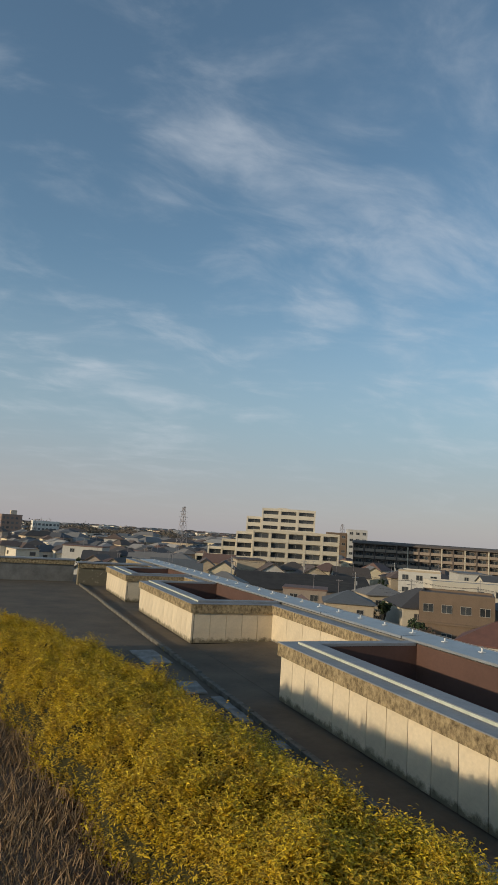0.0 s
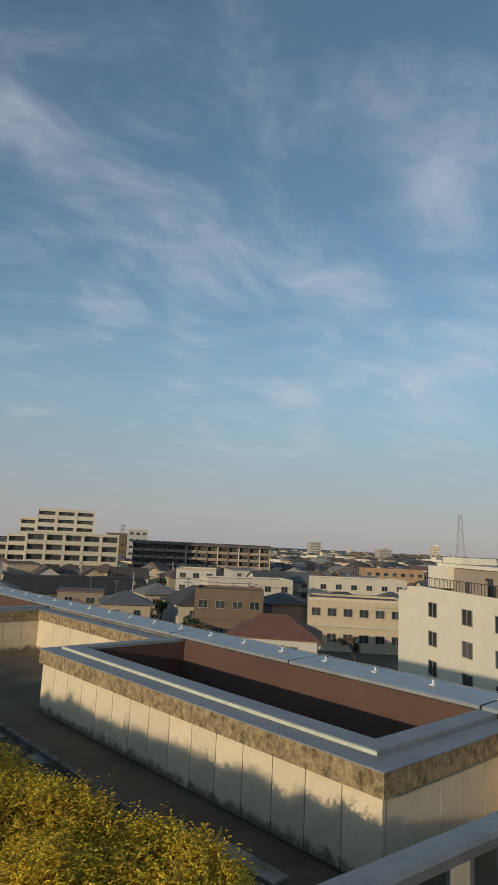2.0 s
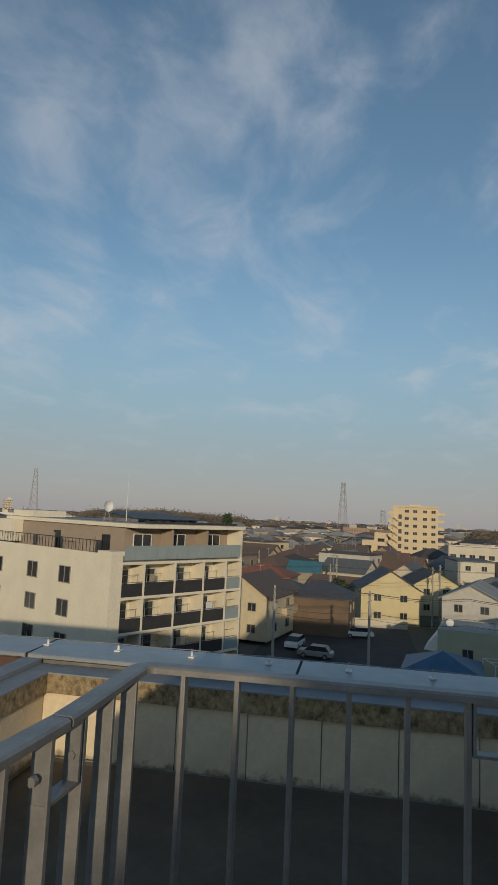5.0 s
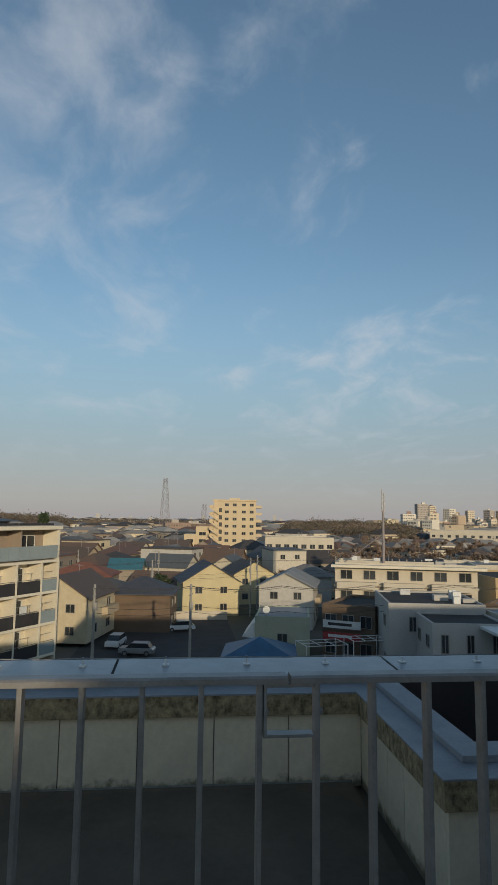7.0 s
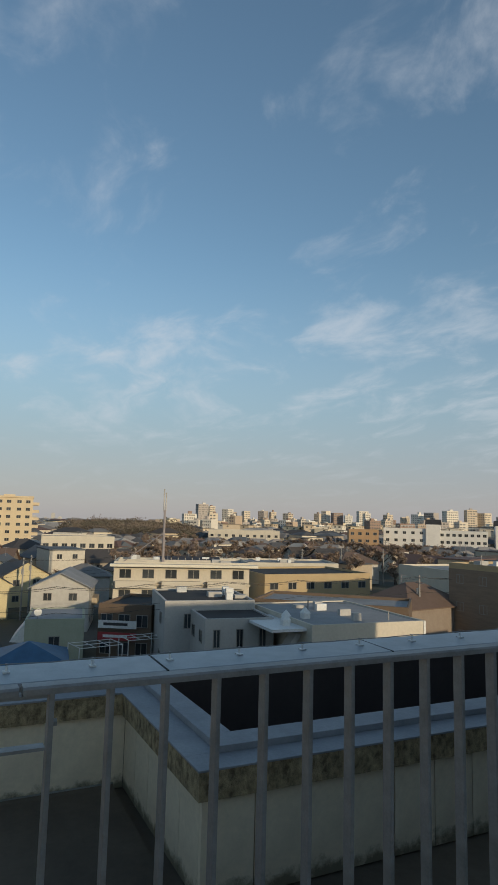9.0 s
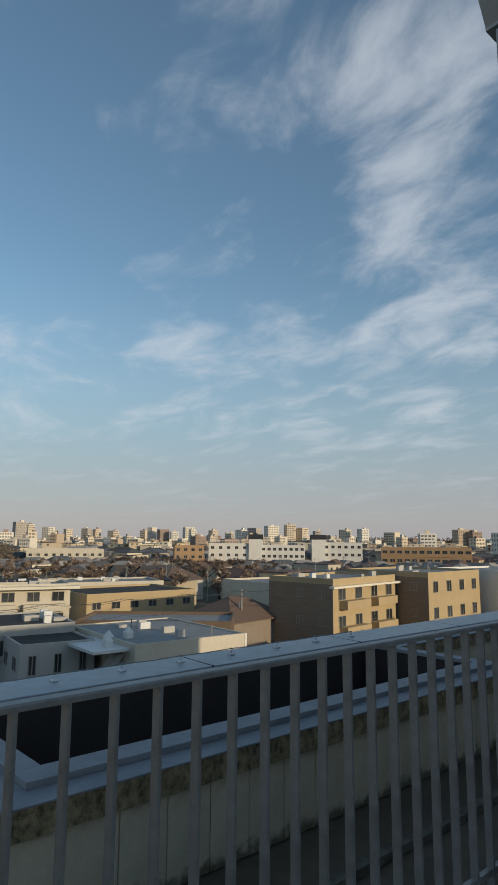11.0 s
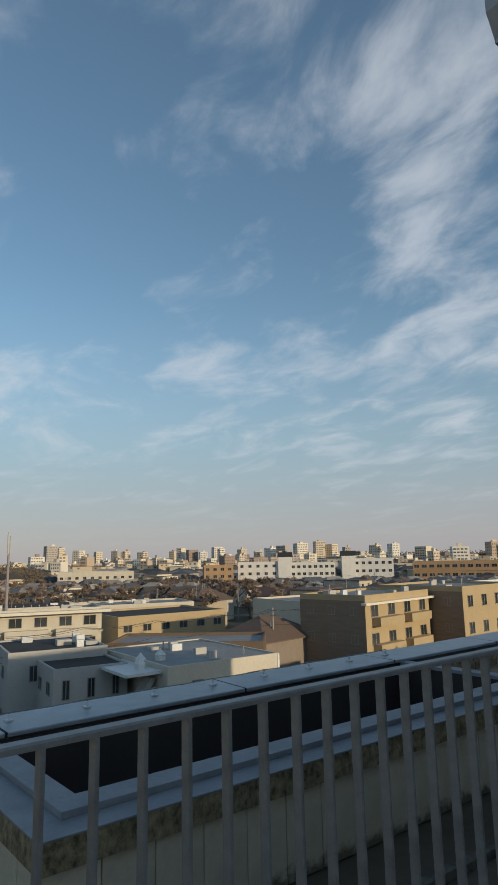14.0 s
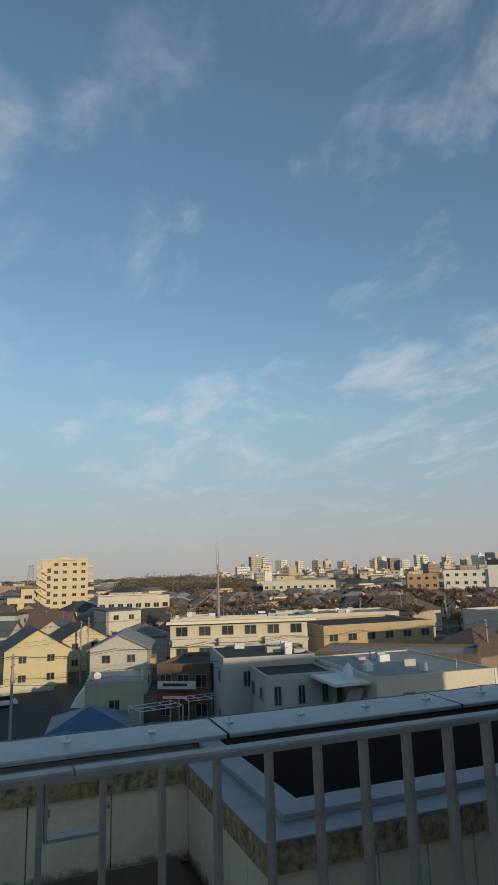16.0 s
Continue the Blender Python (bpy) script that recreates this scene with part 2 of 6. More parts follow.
M_RWALL = mat("cream_stucco", (0.74, 0.68, 0.55), (0.68, 0.62, 0.50), 0.5, 0.9, 0, 0.1)
M_RTAUPE = mat("taupe_tile", (0.36, 0.29, 0.23), (0.31, 0.25, 0.20), 0.6, 0.85)
M_RGLASSRAIL = mat("frosted_balustrade", (0.30, 0.35, 0.36), (0.26, 0.31, 0.32), 0.6, 0.25)
M_RDARK = mat("dark_balcony_panel", (0.035, 0.033, 0.035), (0.05, 0.048, 0.05), 0.8, 0.5)
M_A1 = mat("beige_tile", (0.53, 0.47, 0.37), (0.47, 0.42, 0.33), 0.3, 0.85)
M_A1B = mat("light_beige_tile", (0.60, 0.54, 0.44), (0.53, 0.475, 0.385), 0.3, 0.85)
M_A2 = mat("dark_brown_tile", (0.13, 0.105, 0.09), (0.11, 0.09, 0.078), 0.3, 0.8)
M_A2B = mat("brown_balcony", (0.33, 0.26, 0.20), (0.27, 0.21, 0.165), 0.3, 0.8)
M_T8 = mat("tan_tile", (0.62, 0.50, 0.33), (0.56, 0.45, 0.30), 0.3, 0.85)
M_TAN = mat("ochre_stucco", (0.46, 0.35, 0.205), (0.41, 0.31, 0.18), 0.3, 0.9)
M_TANB = mat("brown_siding", (0.17, 0.12, 0.085), (0.14, 0.10, 0.07), 0.4, 0.85)
# darker tan: painted shade on the ochre flats' sides, and one house's wall
M_TAN_DIM = mat("dim_tan_wall", (0.27, 0.20, 0.14), (0.22, 0.165, 0.12), 0.4, 0.85, stretch=(1, 1, 6))
M_SCHOOL = mat("white_render", (0.74, 0.71, 0.66), (0.66, 0.63, 0.585), 0.3, 0.9)
M_GREYW = mat("pale_grey_wall", (0.47, 0.45, 0.42), (0.41, 0.395, 0.37), 0.4, 0.9, 0, 0.05)
M_BLACKROOF = mat("dark_flat_roof", (0.05, 0.048, 0.047), (0.035, 0.034, 0.034), 0.5, 0.9)
M_GREYROOF = mat("grey_flat_roof", (0.30, 0.30, 0.30), (0.24, 0.24, 0.24), 0.3, 0.85)
M_ORANGE = mat("orange_tile", (0.42, 0.27, 0.15), (0.36, 0.23, 0.13), 0.3, 0.85)
M_BLUE = mat("blue_sheet_roof", (0.04, 0.12, 0.22), (0.03, 0.09, 0.17), 0.7, 0.5)
M_GREENW = mat("pale_green_siding", (0.40, 0.42, 0.32), (0.34, 0.36, 0.27), 0.5, 0.85)
M_POLE = mat("pole_concrete", (0.36, 0.34, 0.31), (0.28, 0.27, 0.25), 2, 0.9)
M_LATTICE = mat("lattice_steel", (0.34, 0.30, 0.29), (0.28, 0.25, 0.25), 1, 0.7, 0.2)
M_WIRE = mat("black_cable", (0.03, 0.03, 0.03), None, 2, 0.7)
M_BARK = mat("bark", (0.10, 0.075, 0.055), (0.06, 0.045, 0.035), 5, 1.0, 0, 0.5)
M_TWIG = mat("bare_twigs", (0.27, 0.195, 0.145), (0.17, 0.125, 0.095), 0.8, 1.0, island=0.4)
M_LEAF = mat("evergreen_leaves", (0.045, 0.07, 0.03), (0.03, 0.045, 0.02), 0.8, 0.9, island=0.4)
# winter brown lightened in place of haze, as the air itself is clear
M_WOODS = mat("hazed_winter_woods", (0.20, 0.15, 0.115), (0.12, 0.105, 0.075), 0.03, 1.0, island=0.35, fine=0.7)
WALLS = [(0.56, 0.50, 0.40), (0.60, 0.55, 0.46), (0.46, 0.38, 0.28), (0.52, 0.50, 0.46), (0.34, 0.29, 0.24), (0.60, 0.52, 0.37), (0.28, 0.23, 0.19), (0.52, 0.43, 0.31)]
ROOFS = [(0.075, 0.07, 0.07), (0.13, 0.10, 0.085), (0.10, 0.10, 0.105), (0.16, 0.11, 0.085), (0.21, 0.20, 0.19), (0.09, 0.075, 0.065), (0.17, 0.105, 0.085), (0.12, 0.13, 0.14)]
M_HWALL = palette("house_wall", WALLS)
M_HROOF = palette("house_roof", ROOFS, 0.75, bump=0.3)
# house colours times 1.3: sunlit brightness of far walls put into the colour
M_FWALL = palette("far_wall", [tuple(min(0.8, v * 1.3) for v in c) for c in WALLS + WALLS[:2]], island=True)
M_FROOF = palette("far_roof", ROOFS + [(0.42, 0.39, 0.35), (0.36, 0.32, 0.28), (0.32, 0.3, 0.28), (0.24, 0.22, 0.2)], 0.8, island=True)


# ---- makers ----
def quad_box(bm, x0, x1, y0, y1, z0, z1, m=None):
    """An upright box between two corners, turned by m."""
    vs = [Vector((x, y, z)) for z in (z0, z1) for x, y in ((x0, y0), (x1, y0), (x1, y1), (x0, y1))]
    vs = [bm.verts.new(m @ v if m else v) for v in vs]
    for f in ((3, 2, 1, 0), (4, 5, 6, 7), (0, 1, 5, 4), (1, 2, 6, 5), (2, 3, 7, 6), (3, 0, 4, 7)):
        bm.faces.new([vs[i] for i in f])


def prism(bm, pts, y0, y1, m=None):
    """A profile of (x, z) points run from y0 to y1."""
    a = [bm.verts.new(m @ Vector((x, y0, z)) if m else (x, y0, z)) for x, z in pts]
    b = [bm.verts.new(m @ Vector((x, y1, z)) if m else (x, y1, z)) for x, z in pts]
    bm.faces.new(a)
    bm.faces.new(b[::-1])
    k = len(pts)
    for i in range(k):
        bm.faces.new((a[i], b[i], b[(i + 1) % k], a[(i + 1) % k]))


def rod(bm, p, q, r, sides=6, r2=None):
    p, q = Vector(p), Vector(q)
    d = (q - p)
    side = d.orthogonal().normalized()
    other = d.cross(side).normalized()
    r2 = r if r2 is None else r2
    ring = []
    for c, rad in ((p, r), (q, r2)):
        ring.append([bm.verts.new(c + rad * (math.cos(t) * side + math.sin(t) * other)) for t in [2 * math.pi * i / sides for i in range(sides)]])
    for i in range(sides):
        bm.faces.new((ring[0][i], ring[0][(i + 1) % sides], ring[1][(i + 1) % sides], ring[1][i]))
    bm.faces.new(ring[0][::-1])
    bm.faces.new(ring[1])


def mesh_of(name, bm, material, smooth=False, bevel=0.0):
    if bevel:
        bmesh.ops.bevel(bm, geom=bm.edges[:], offset=bevel, segments=2, affect="EDGES", profile=0.7)
    bmesh.ops.recalc_face_normals(bm, faces=bm.faces[:])
    me = bpy.data.meshes.new(name)
    bm.to_mesh(me)
    bm.free()
    me.materials.append(material)
    if smooth:
        for p in me.polygons:
            p.use_smooth = True
    return me


def part(name, bm, material, parent, label="", bevel=0.0, smooth=False):
    ob = new(name, mesh_of(name, bm, material, smooth, bevel))
    ob.parent = parent
    return tagged(ob, label) if label else ob


def boxpart(name, x0, x1, y0, y1, z0, z1, material, parent, label="", bevel=0.0):
    bm = bmesh.new()
    quad_box(bm, min(x0, x1), max(x0, x1), min(y0, y1), max(y0, y1), min(z0, z1), max(z0, z1))
    return part(name, bm, material, parent, label, bevel)


def thing(name, m, label, category, group="", kind=""):
    ob = new(name)
    ob.matrix_basis = m
    return tagged(ob, label, category, group, kind)


def from_lists(name, verts, faces, material):
    me = bpy.data.meshes.new(name)
    me.from_pydata(verts, [], faces)
    me.materials.append(material)
    return new(name, me)


SHARED = {}


def shared_box(name, sx, sy, sz, material, parent, place, bevel=0.0):
    """A box piece of that size, centred at place; alike pieces share a mesh."""
    key = (name, round(sx, 3), round(sy, 3), round(sz, 3), material.name)
    if key not in SHARED:
        bm = bmesh.new()
        quad_box(bm, -sx / 2, sx / 2, -sy / 2, sy / 2, -sz / 2, sz / 2)
        SHARED[key] = mesh_of(name, bm, material, bevel=bevel)
    ob = new(name, SHARED[key])
    ob.location = place
    ob.parent = parent
    return ob


GROUND = -15.0

# ---- ground ----
bm = bmesh.new()
N = 24
grid = [[bm.verts.new((-2600 + 5200 * i / N, -2600 + 5200 * j / N, GROUND)) for j in range(N + 1)] for i in range(N + 1)]
for i in range(N):
    for j in range(N):
        bm.faces.new((grid[i][j], grid[i + 1][j], grid[i + 1][j + 1], grid[i][j + 1]))
ground = new("ground", mesh_of("ground", bm, M_GROUND))
tagged(ground, "dark asphalt and earth ground of the town", "ground", kind="structure")

# ---- our own building: roof, parapet, boxes ----
ROOF_Z, TOP_Z, BAND_Z, IN_Z = -1.55, -0.511, -0.735, -0.434
FRONT_X, NOOK_X, PAR_X, OUT_X = 6.465, 8.85, 9.22, 10.05
IN_X = 7.057   # inner edge of the shafts' coping
bm = bmesh.new()
quad_box(bm, -30, 9.8, -40, 36.5, -15, ROOF_Z)
roof_slab = new("floor", mesh_of("floor", bm, M_ROOF))
tagged(roof_slab, "dark weathered flat roof with damp stains", "roof", kind="structure")


GAP = 0.011


def panel_run(parent, along, fixed, a, b, z0, z1, sign, width=0.468, thick=0.05):
    """Wall panels side by side from a to b, with open joints; sign: the way they face."""
    n = max(1, round(abs(b - a) / width))
    w = (b - a) / n
    for i in range(n):
        c = a + w * (i + 0.5)
        p = (fixed - sign * thick / 2, c, (z0 + z1) / 2) if along == "y" else (c, fixed - sign * thick / 2, (z0 + z1) / 2)
        size = (thick, abs(w) - GAP, z1 - z0) if along == "y" else (abs(w) - GAP, thick, z1 - z0)
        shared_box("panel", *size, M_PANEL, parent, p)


def roof_box(y0, y1, label):
    """A raised box on the roof that runs from y0 to y1, open above a deep shaft."""
    box = thing("wall_shaft", Matrix(), label, "roof shaft", "shafts along the parapet", "structure")
    wx = FRONT_X + 0.06
    bm = bmesh.new()
    quad_box(bm, wx + 0.04, IN_X - 0.04, y0 + 0.1, y1 - 0.1, ROOF_Z, TOP_Z - 0.01)
    quad_box(bm, IN_X - 0.04, PAR_X + 0.05, y0 + 0.1, y0 + 0.5, ROOF_Z, TOP_Z - 0.01)
    quad_box(bm, IN_X - 0.04, PAR_X + 0.05, y1 - 0.5, y1 - 0.1, ROOF_Z, TOP_Z - 0.01)
    part("core", bm, M_JOINT, box)
    for a, b, c, d in ((IN_X - 0.04, IN_X - 0.02, y0 + 0.5, y1 - 0.5), (PAR_X + 0.03, PAR_X + 0.05, y0 + 0.5, y1 - 0.5), (IN_X - 0.02, PAR_X + 0.03, y0 + 0.5, y0 + 0.52), (IN_X - 0.02, PAR_X + 0.03, y1 - 0.52, y1 - 0.5)):
        # the shaft south of the deck takes the brown with shade painted in
        boxpart("inner_wall", a, b, c, d, -4.2, TOP_Z + 0.05, M_BROWN if y1 > 0 else M_BROWN_SHADED, box, "reddish-brown painted shaft wall" if y1 > 0 else "brown painted shaft wall with shade put into its colour")
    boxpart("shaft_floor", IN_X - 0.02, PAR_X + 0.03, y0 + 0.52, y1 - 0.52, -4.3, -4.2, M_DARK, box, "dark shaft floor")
    # stained band round three sides
    bm = bmesh.new()
    quad_box(bm, FRONT_X, FRONT_X + 0.12, y0, y1, BAND_Z, TOP_Z)
    quad_box(bm, FRONT_X + 0.12, NOOK_X + 0.02, y0, y0 + 0.12, BAND_Z, TOP_Z)
    quad_box(bm, FRONT_X + 0.12, NOOK_X + 0.02, y1 - 0.12, y1, BAND_Z, TOP_Z)
    part("band", bm, M_FASCIA, box, "stained mossy concrete band")
    # lower ledge, raised inner kerb and its seal strip
    bm = bmesh.new()
    z = TOP_Z
    quad_box(bm, FRONT_X - 0.012, FRONT_X + 0.32, y0 - 0.012, y1 + 0.012, z, z + 0.018)
    quad_box(bm, FRONT_X + 0.32, PAR_X, y0 - 0.012, y0 + 0.33, z, z + 0.018)
    quad_box(bm, FRONT_X + 0.32, PAR_X, y1 - 0.33, y1 + 0.012, z, z + 0.018)
    part("ledge", bm, M_COAT, box, "grey coated ledge", bevel=0.006)
    bm = bmesh.new()
    quad_box(bm, FRONT_X + 0.28, IN_X, y0 + 0.28, y1 - 0.28, z + 0.019, IN_Z)
    quad_box(bm, IN_X, PAR_X, y0 + 0.28, y0 + 0.53, z + 0.019, IN_Z)
    quad_box(bm, IN_X, PAR_X, y1 - 0.53, y1 - 0.28, z + 0.019, IN_Z)
    part("kerb", bm, M_COAT, box, "grey coated raised kerb", bevel=0.008)
    if y1 > 0:
        boxpart("seal_strip", FRONT_X + 0.272, FRONT_X + 0.279, y0 + 0.28, y1 - 0.28, z + 0.03, IN_Z - 0.012, M_SEAL, box, "pale green seal strip")
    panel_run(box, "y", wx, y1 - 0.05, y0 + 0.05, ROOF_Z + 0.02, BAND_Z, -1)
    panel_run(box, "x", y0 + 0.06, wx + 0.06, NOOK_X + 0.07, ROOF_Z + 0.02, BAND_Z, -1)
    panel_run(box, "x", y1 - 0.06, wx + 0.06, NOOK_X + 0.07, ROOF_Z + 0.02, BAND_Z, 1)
    return box


SHAFTS = ((3.263, 10.544), (-10.713, -2.485), (15.95, 22.2), (24.5, 28.9))
for y0, y1 in SHAFTS:
    roof_box(y0, y1, "cream-panelled roof shaft with stained band and grey coping")


def nook(y0, y1):
    """The piece of the parapet's inner face between two shafts."""
    w = thing("wall_parapet", Matrix(), "cream-panelled parapet wall with stained concrete band", "wall", kind="structure")
    boxpart("core", NOOK_X + 0.101, PAR_X + 0.3, y0 + 0.005, y1 - 0.005, ROOF_Z, TOP_Z - 0.02, M_CURB, w)
    boxpart("band", NOOK_X, NOOK_X + 0.1, y0, y1, BAND_Z, TOP_Z, M_FASCIA, w, "stained mossy concrete band")
    boxpart("ledge", NOOK_X - 0.012, PAR_X + 0.02, y0 + 0.012, y1 - 0.012, TOP_Z, TOP_Z + 0.018, M_COAT, w, "grey coated ledge")
    boxpart("fillet", NOOK_X - 0.012, NOOK_X - 0.001, y0 + 0.07, y1 - 0.07, ROOF_Z + 0.095, ROOF_Z + 0.112, M_STRIP, w, "thin pale mortar fillet")
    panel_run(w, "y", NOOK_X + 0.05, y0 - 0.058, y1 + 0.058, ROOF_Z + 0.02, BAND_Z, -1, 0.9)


for y0, y1 in ((-2.485, 3.263), (10.544, 15.95), (22.2, 24.5), (28.9, 36.0), (-40, -10.713)):
    nook(y0, y1)

# the screed rises to the foot of the parapet between the shafts
for y0, y1 in ((-2.415, 3.193), (10.614, 15.88)):
    bm = bmesh.new()
    prism(bm, [(FRONT_X + 0.1, ROOF_Z + 0.004), (NOOK_X - 0.06, ROOF_Z + 0.075), (NOOK_X - 0.005, ROOF_Z + 0.10), (NOOK_X - 0.005, ROOF_Z - 0.02), (FRONT_X + 0.1, ROOF_Z - 0.02)], y0, y1)
    tagged(new("floor_screed", mesh_of("floor_screed", bm, M_ROOF)), "dark mossy screed sloping up to the parapet foot", "floor", kind="structure")

# the outer wall of the building and its coping in lengths
bm = bmesh.new()
quad_box(bm, PAR_X + 0.06, OUT_X - 0.06, -40, 36.5, GROUND, -0.46)
outer = new("wall_east", mesh_of("wall_east", bm, M_CONC))
tagged(outer, "concrete outer wall of the building", "wall", kind="structure")
coping = thing("trim_coping", Matrix(), "grey metal parapet coping in lengths with dark seams", "coping", kind="structure")
SEAMS = [3.762 - 3.45 * k for k in range(12, 0, -1)] + [3.762 + 3.37 * k for k in range(10)]
for ya, yb in zip(SEAMS, SEAMS[1:]):
    bm = bmesh.new()
    prism(bm, [(PAR_X, -0.435), (PAR_X, -0.398), (PAR_X + 0.012, -0.386), (OUT_X - 0.02, -0.366), (OUT_X, -0.372), (OUT_X, -0.50), (OUT_X - 0.02, -0.50), (OUT_X - 0.03, -0.435)], ya + 0.018, yb - 0.018)
    part("coping_length", bm, M_ALU, coping)
    boxpart("seam", PAR_X + 0.01, OUT_X - 0.01, ya - 0.018, ya + 0.018, -0.44, -0.384, M_JOINT, coping)
# little posts that carry the lightning wire
clip = thing("wire_clip", pose(9.70, 3.72, -0.374), "pale plastic clip post holding a lightning wire on the coping", "clip", "clips on the coping")
boxpart("foot", -0.055, 0.055, -0.04, 0.04, 0, 0.018, M_WHITE, clip, bevel=0.004)
bm = bmesh.new()
rod(bm, (0, 0, 0.018), (0, 0, 0.075), 0.016, 8)
part("post", bm, M_WHITE, clip)
bm = bmesh.new()
quad_box(bm, -0.02, 0.02, -0.012, 0.012, 0.085, 0.105)
part("clamp", bm, M_STEEL, clip)
for k in range(-14, 30):
    if k:
        copy_thing(clip, pose(9.70, 3.72 + 1.005 * k, -0.374))
cu = bpy.data.curves.new("lightning_wire", "CURVE")
cu.dimensions, cu.bevel_depth = "3D", 0.007
sp = cu.splines.new("POLY")
sp.points.add(83)
for i, p in enumerate(sp.points):
    p.co = (9.70 + 0.006 * math.sin(i * 2.1), 3.72 + 1.005 * (i / 2 - 14), -0.278 - (0.012 if i % 2 else 0), 1)
cu.materials.append(M_STEEL)
tagged(new("lightning_wire", cu), "thin grey lightning wire along the coping", "wire")

# far cross wall of the roof
w = thing("wall_north", Matrix(), "cream parapet wall across the far end of the roof", "wall", kind="structure")
boxpart("core", -30, 5.5, 32.4, 32.8, ROOF_Z, -0.52, M_CONC, w)
boxpart("band", -30, 5.5, 32.34, 32.4, BAND_Z, -0.52, M_FASCIA, w)
boxpart("ledge", -30, 5.54, 32.3, 32.9, -0.52, -0.46, M_COAT, w)
w2 = thing("wall_north_return", Matrix(), "short cream parapet return wall with stained band", "wall", kind="structure")
boxpart("core", 5.5, 9.2, 30.7, 31.1, ROOF_Z, -0.52, M_PANEL, w2)
boxpart("band", 5.46, 9.2, 30.64, 30.7, BAND_Z, -0.52, M_FASCIA, w2)
boxpart("ledge", 5.42, 9.2, 30.6, 31.2, -0.52, -0.46, M_COAT, w2)

# gutter kerb, and pale flat pieces that paint sky reflected in puddles beside it
random.seed(4)
kerb = thing("gutter_kerb", Matrix(), "low mossy concrete kerb along the roof gutter", "kerb", kind="structure")
y = -11.0
while y < 31:
    ln = random.uniform(0.85, 1.0)
    shared_box("kerb_stone", 0.11, 0.92, 0.09, M_CURB, kerb, (5.62 + random.uniform(-0.012, 0.012), y + 0.46, ROOF_Z + 0.045 + random.uniform(-0.008, 0.008)), 0.014)
    y += 0.94
for (x, y, sx, sy) in ((5.1, 11.6, 0.55, 0.9), (5.05, 14.4, 0.6, 1.5), (5.42, 10.1, 0.2, 1.5), (5.5, 8.2, 0.18, 0.4), (5.5, 6.6, 0.2, 0.5), (5.5, 5.2, 0.2, 0.4), (5.93, 4.5, 0.22, 1.0)):
    bm = bmesh.new()
    quad_box(bm, -sx / 2, sx / 2, -sy / 2, sy / 2, 0, 0.03)
    slab = new("paving_slab", mesh_of("paving_slab", bm, M_STRIP, bevel=0.006))
    slab.matrix_basis = pose(x, y, ROOF_Z + 0.001, 0, 0, random.uniform(-4, 4))
    tagged(slab, "pale flat patch beside the roof gutter, painted puddle shine", "slab", "slabs beside the gutter")

# deck under the camera
bm = bmesh.new()
low = [bm.verts.new((x, y, ROOF_Z)) for x, y in ((-25, -3.22), (3.23, -3.22), (3.23, 0.22), (-25, 2.49))]
top = [bm.verts.new((v.co.x, v.co.y, 0.0)) for v in low]
bm.faces.new(low[::-1])
bm.faces.new(top)
for i in range(4):
    bm.faces.new((low[i], low[(i + 1) % 4], top[(i + 1) % 4], top[i]))
deck = new("floor_deck", mesh_of("floor_deck", bm, M_CONC))
tagged(deck, "raised grey concrete deck behind the railing", "deck", kind="structure")

# ---- railing ----
RAIL_Z, RX, RY, SP = 1.105, 3.14, 0.125, 0.134


def rail_profile(bm, a, b):
    """A handrail length with softened upper edges, from a to b."""
    a, b = Vector(a), Vector(b)
    d = (b - a).normalized()
    s = Vector((-d.y, d.x, 0))
    prof = [(-0.024, -0.018), (-0.024, -0.005), (-0.019, 0), (0.019, 0), (0.024, -0.005), (0.024, -0.018)]
    ra = [bm.verts.new(a + s * u + Vector((0, 0, v))) for u, v in prof]
    rb = [bm.verts.new(b + s * u + Vector((0, 0, v))) for u, v in prof]
    bm.faces.new(ra)
    bm.faces.new(rb[::-1])
    for i in range(6):
        bm.faces.new((ra[i], rb[i], rb[(i + 1) % 6], ra[(i + 1) % 6]))


def hinge_plate(parent, x, y, along):
    """The square link under the handrail where two lengths meet."""
    w, h, t, d = 0.116, 0.118, 0.007, 0.016
    top = RAIL_Z - 0.020
    for u0, u1, z0, z1 in ((-w / 2, w / 2, top - t, top), (-w / 2, w / 2, top - h, top - h + t), (w / 2 - t, w / 2, top - h + t, top - t)):
        bm = bmesh.new()
        if along == "y":
            quad_box(bm, x - d, x + d, y + u0, y + u1, z0, z1)
        else:
            quad_box(bm, x + u0, x + u1, y - d, y + d, z0, z1)
        part("link", bm, M_STEEL, parent)
    for s in (-1, 1):
        bm = bmesh.new()
        c = s * (w / 2 + 0.006) - 0.006
        p = Vector((x, y + c, RAIL_Z - 0.085)) if along == "y" else Vector((x + c, y, RAIL_Z - 0.085))
        q = p - (Vector((0, 0.012, 0)) if along == "y" else Vector((0.012, 0, 0)))
        rod(bm, p, q, 0.009, 6)
        part("bolt", bm, M_STEEL, parent)


BAR_A = (0.075, 0.215, 0.355)   # balusters between the hinge and the corner
# the first railing: a short straight length from the corner to a hinge, then a long one at a slight angle
SKEW, HX, HY = -4.3, 2.70, 0.132
rail1 = thing("railing", pose(HX, HY, 0, 0, 0, SKEW), "galvanised steel railing with flat balusters along the deck", "railing", "railings of the deck")
TURN = Matrix.Rotation(radians(-SKEW), 4, "Z")
bm = bmesh.new()
rail_profile(bm, (-4.8, 0, RAIL_Z), (-0.004, 0, RAIL_Z))
part("handrail", bm, M_STEEL, rail1)
bm = bmesh.new()
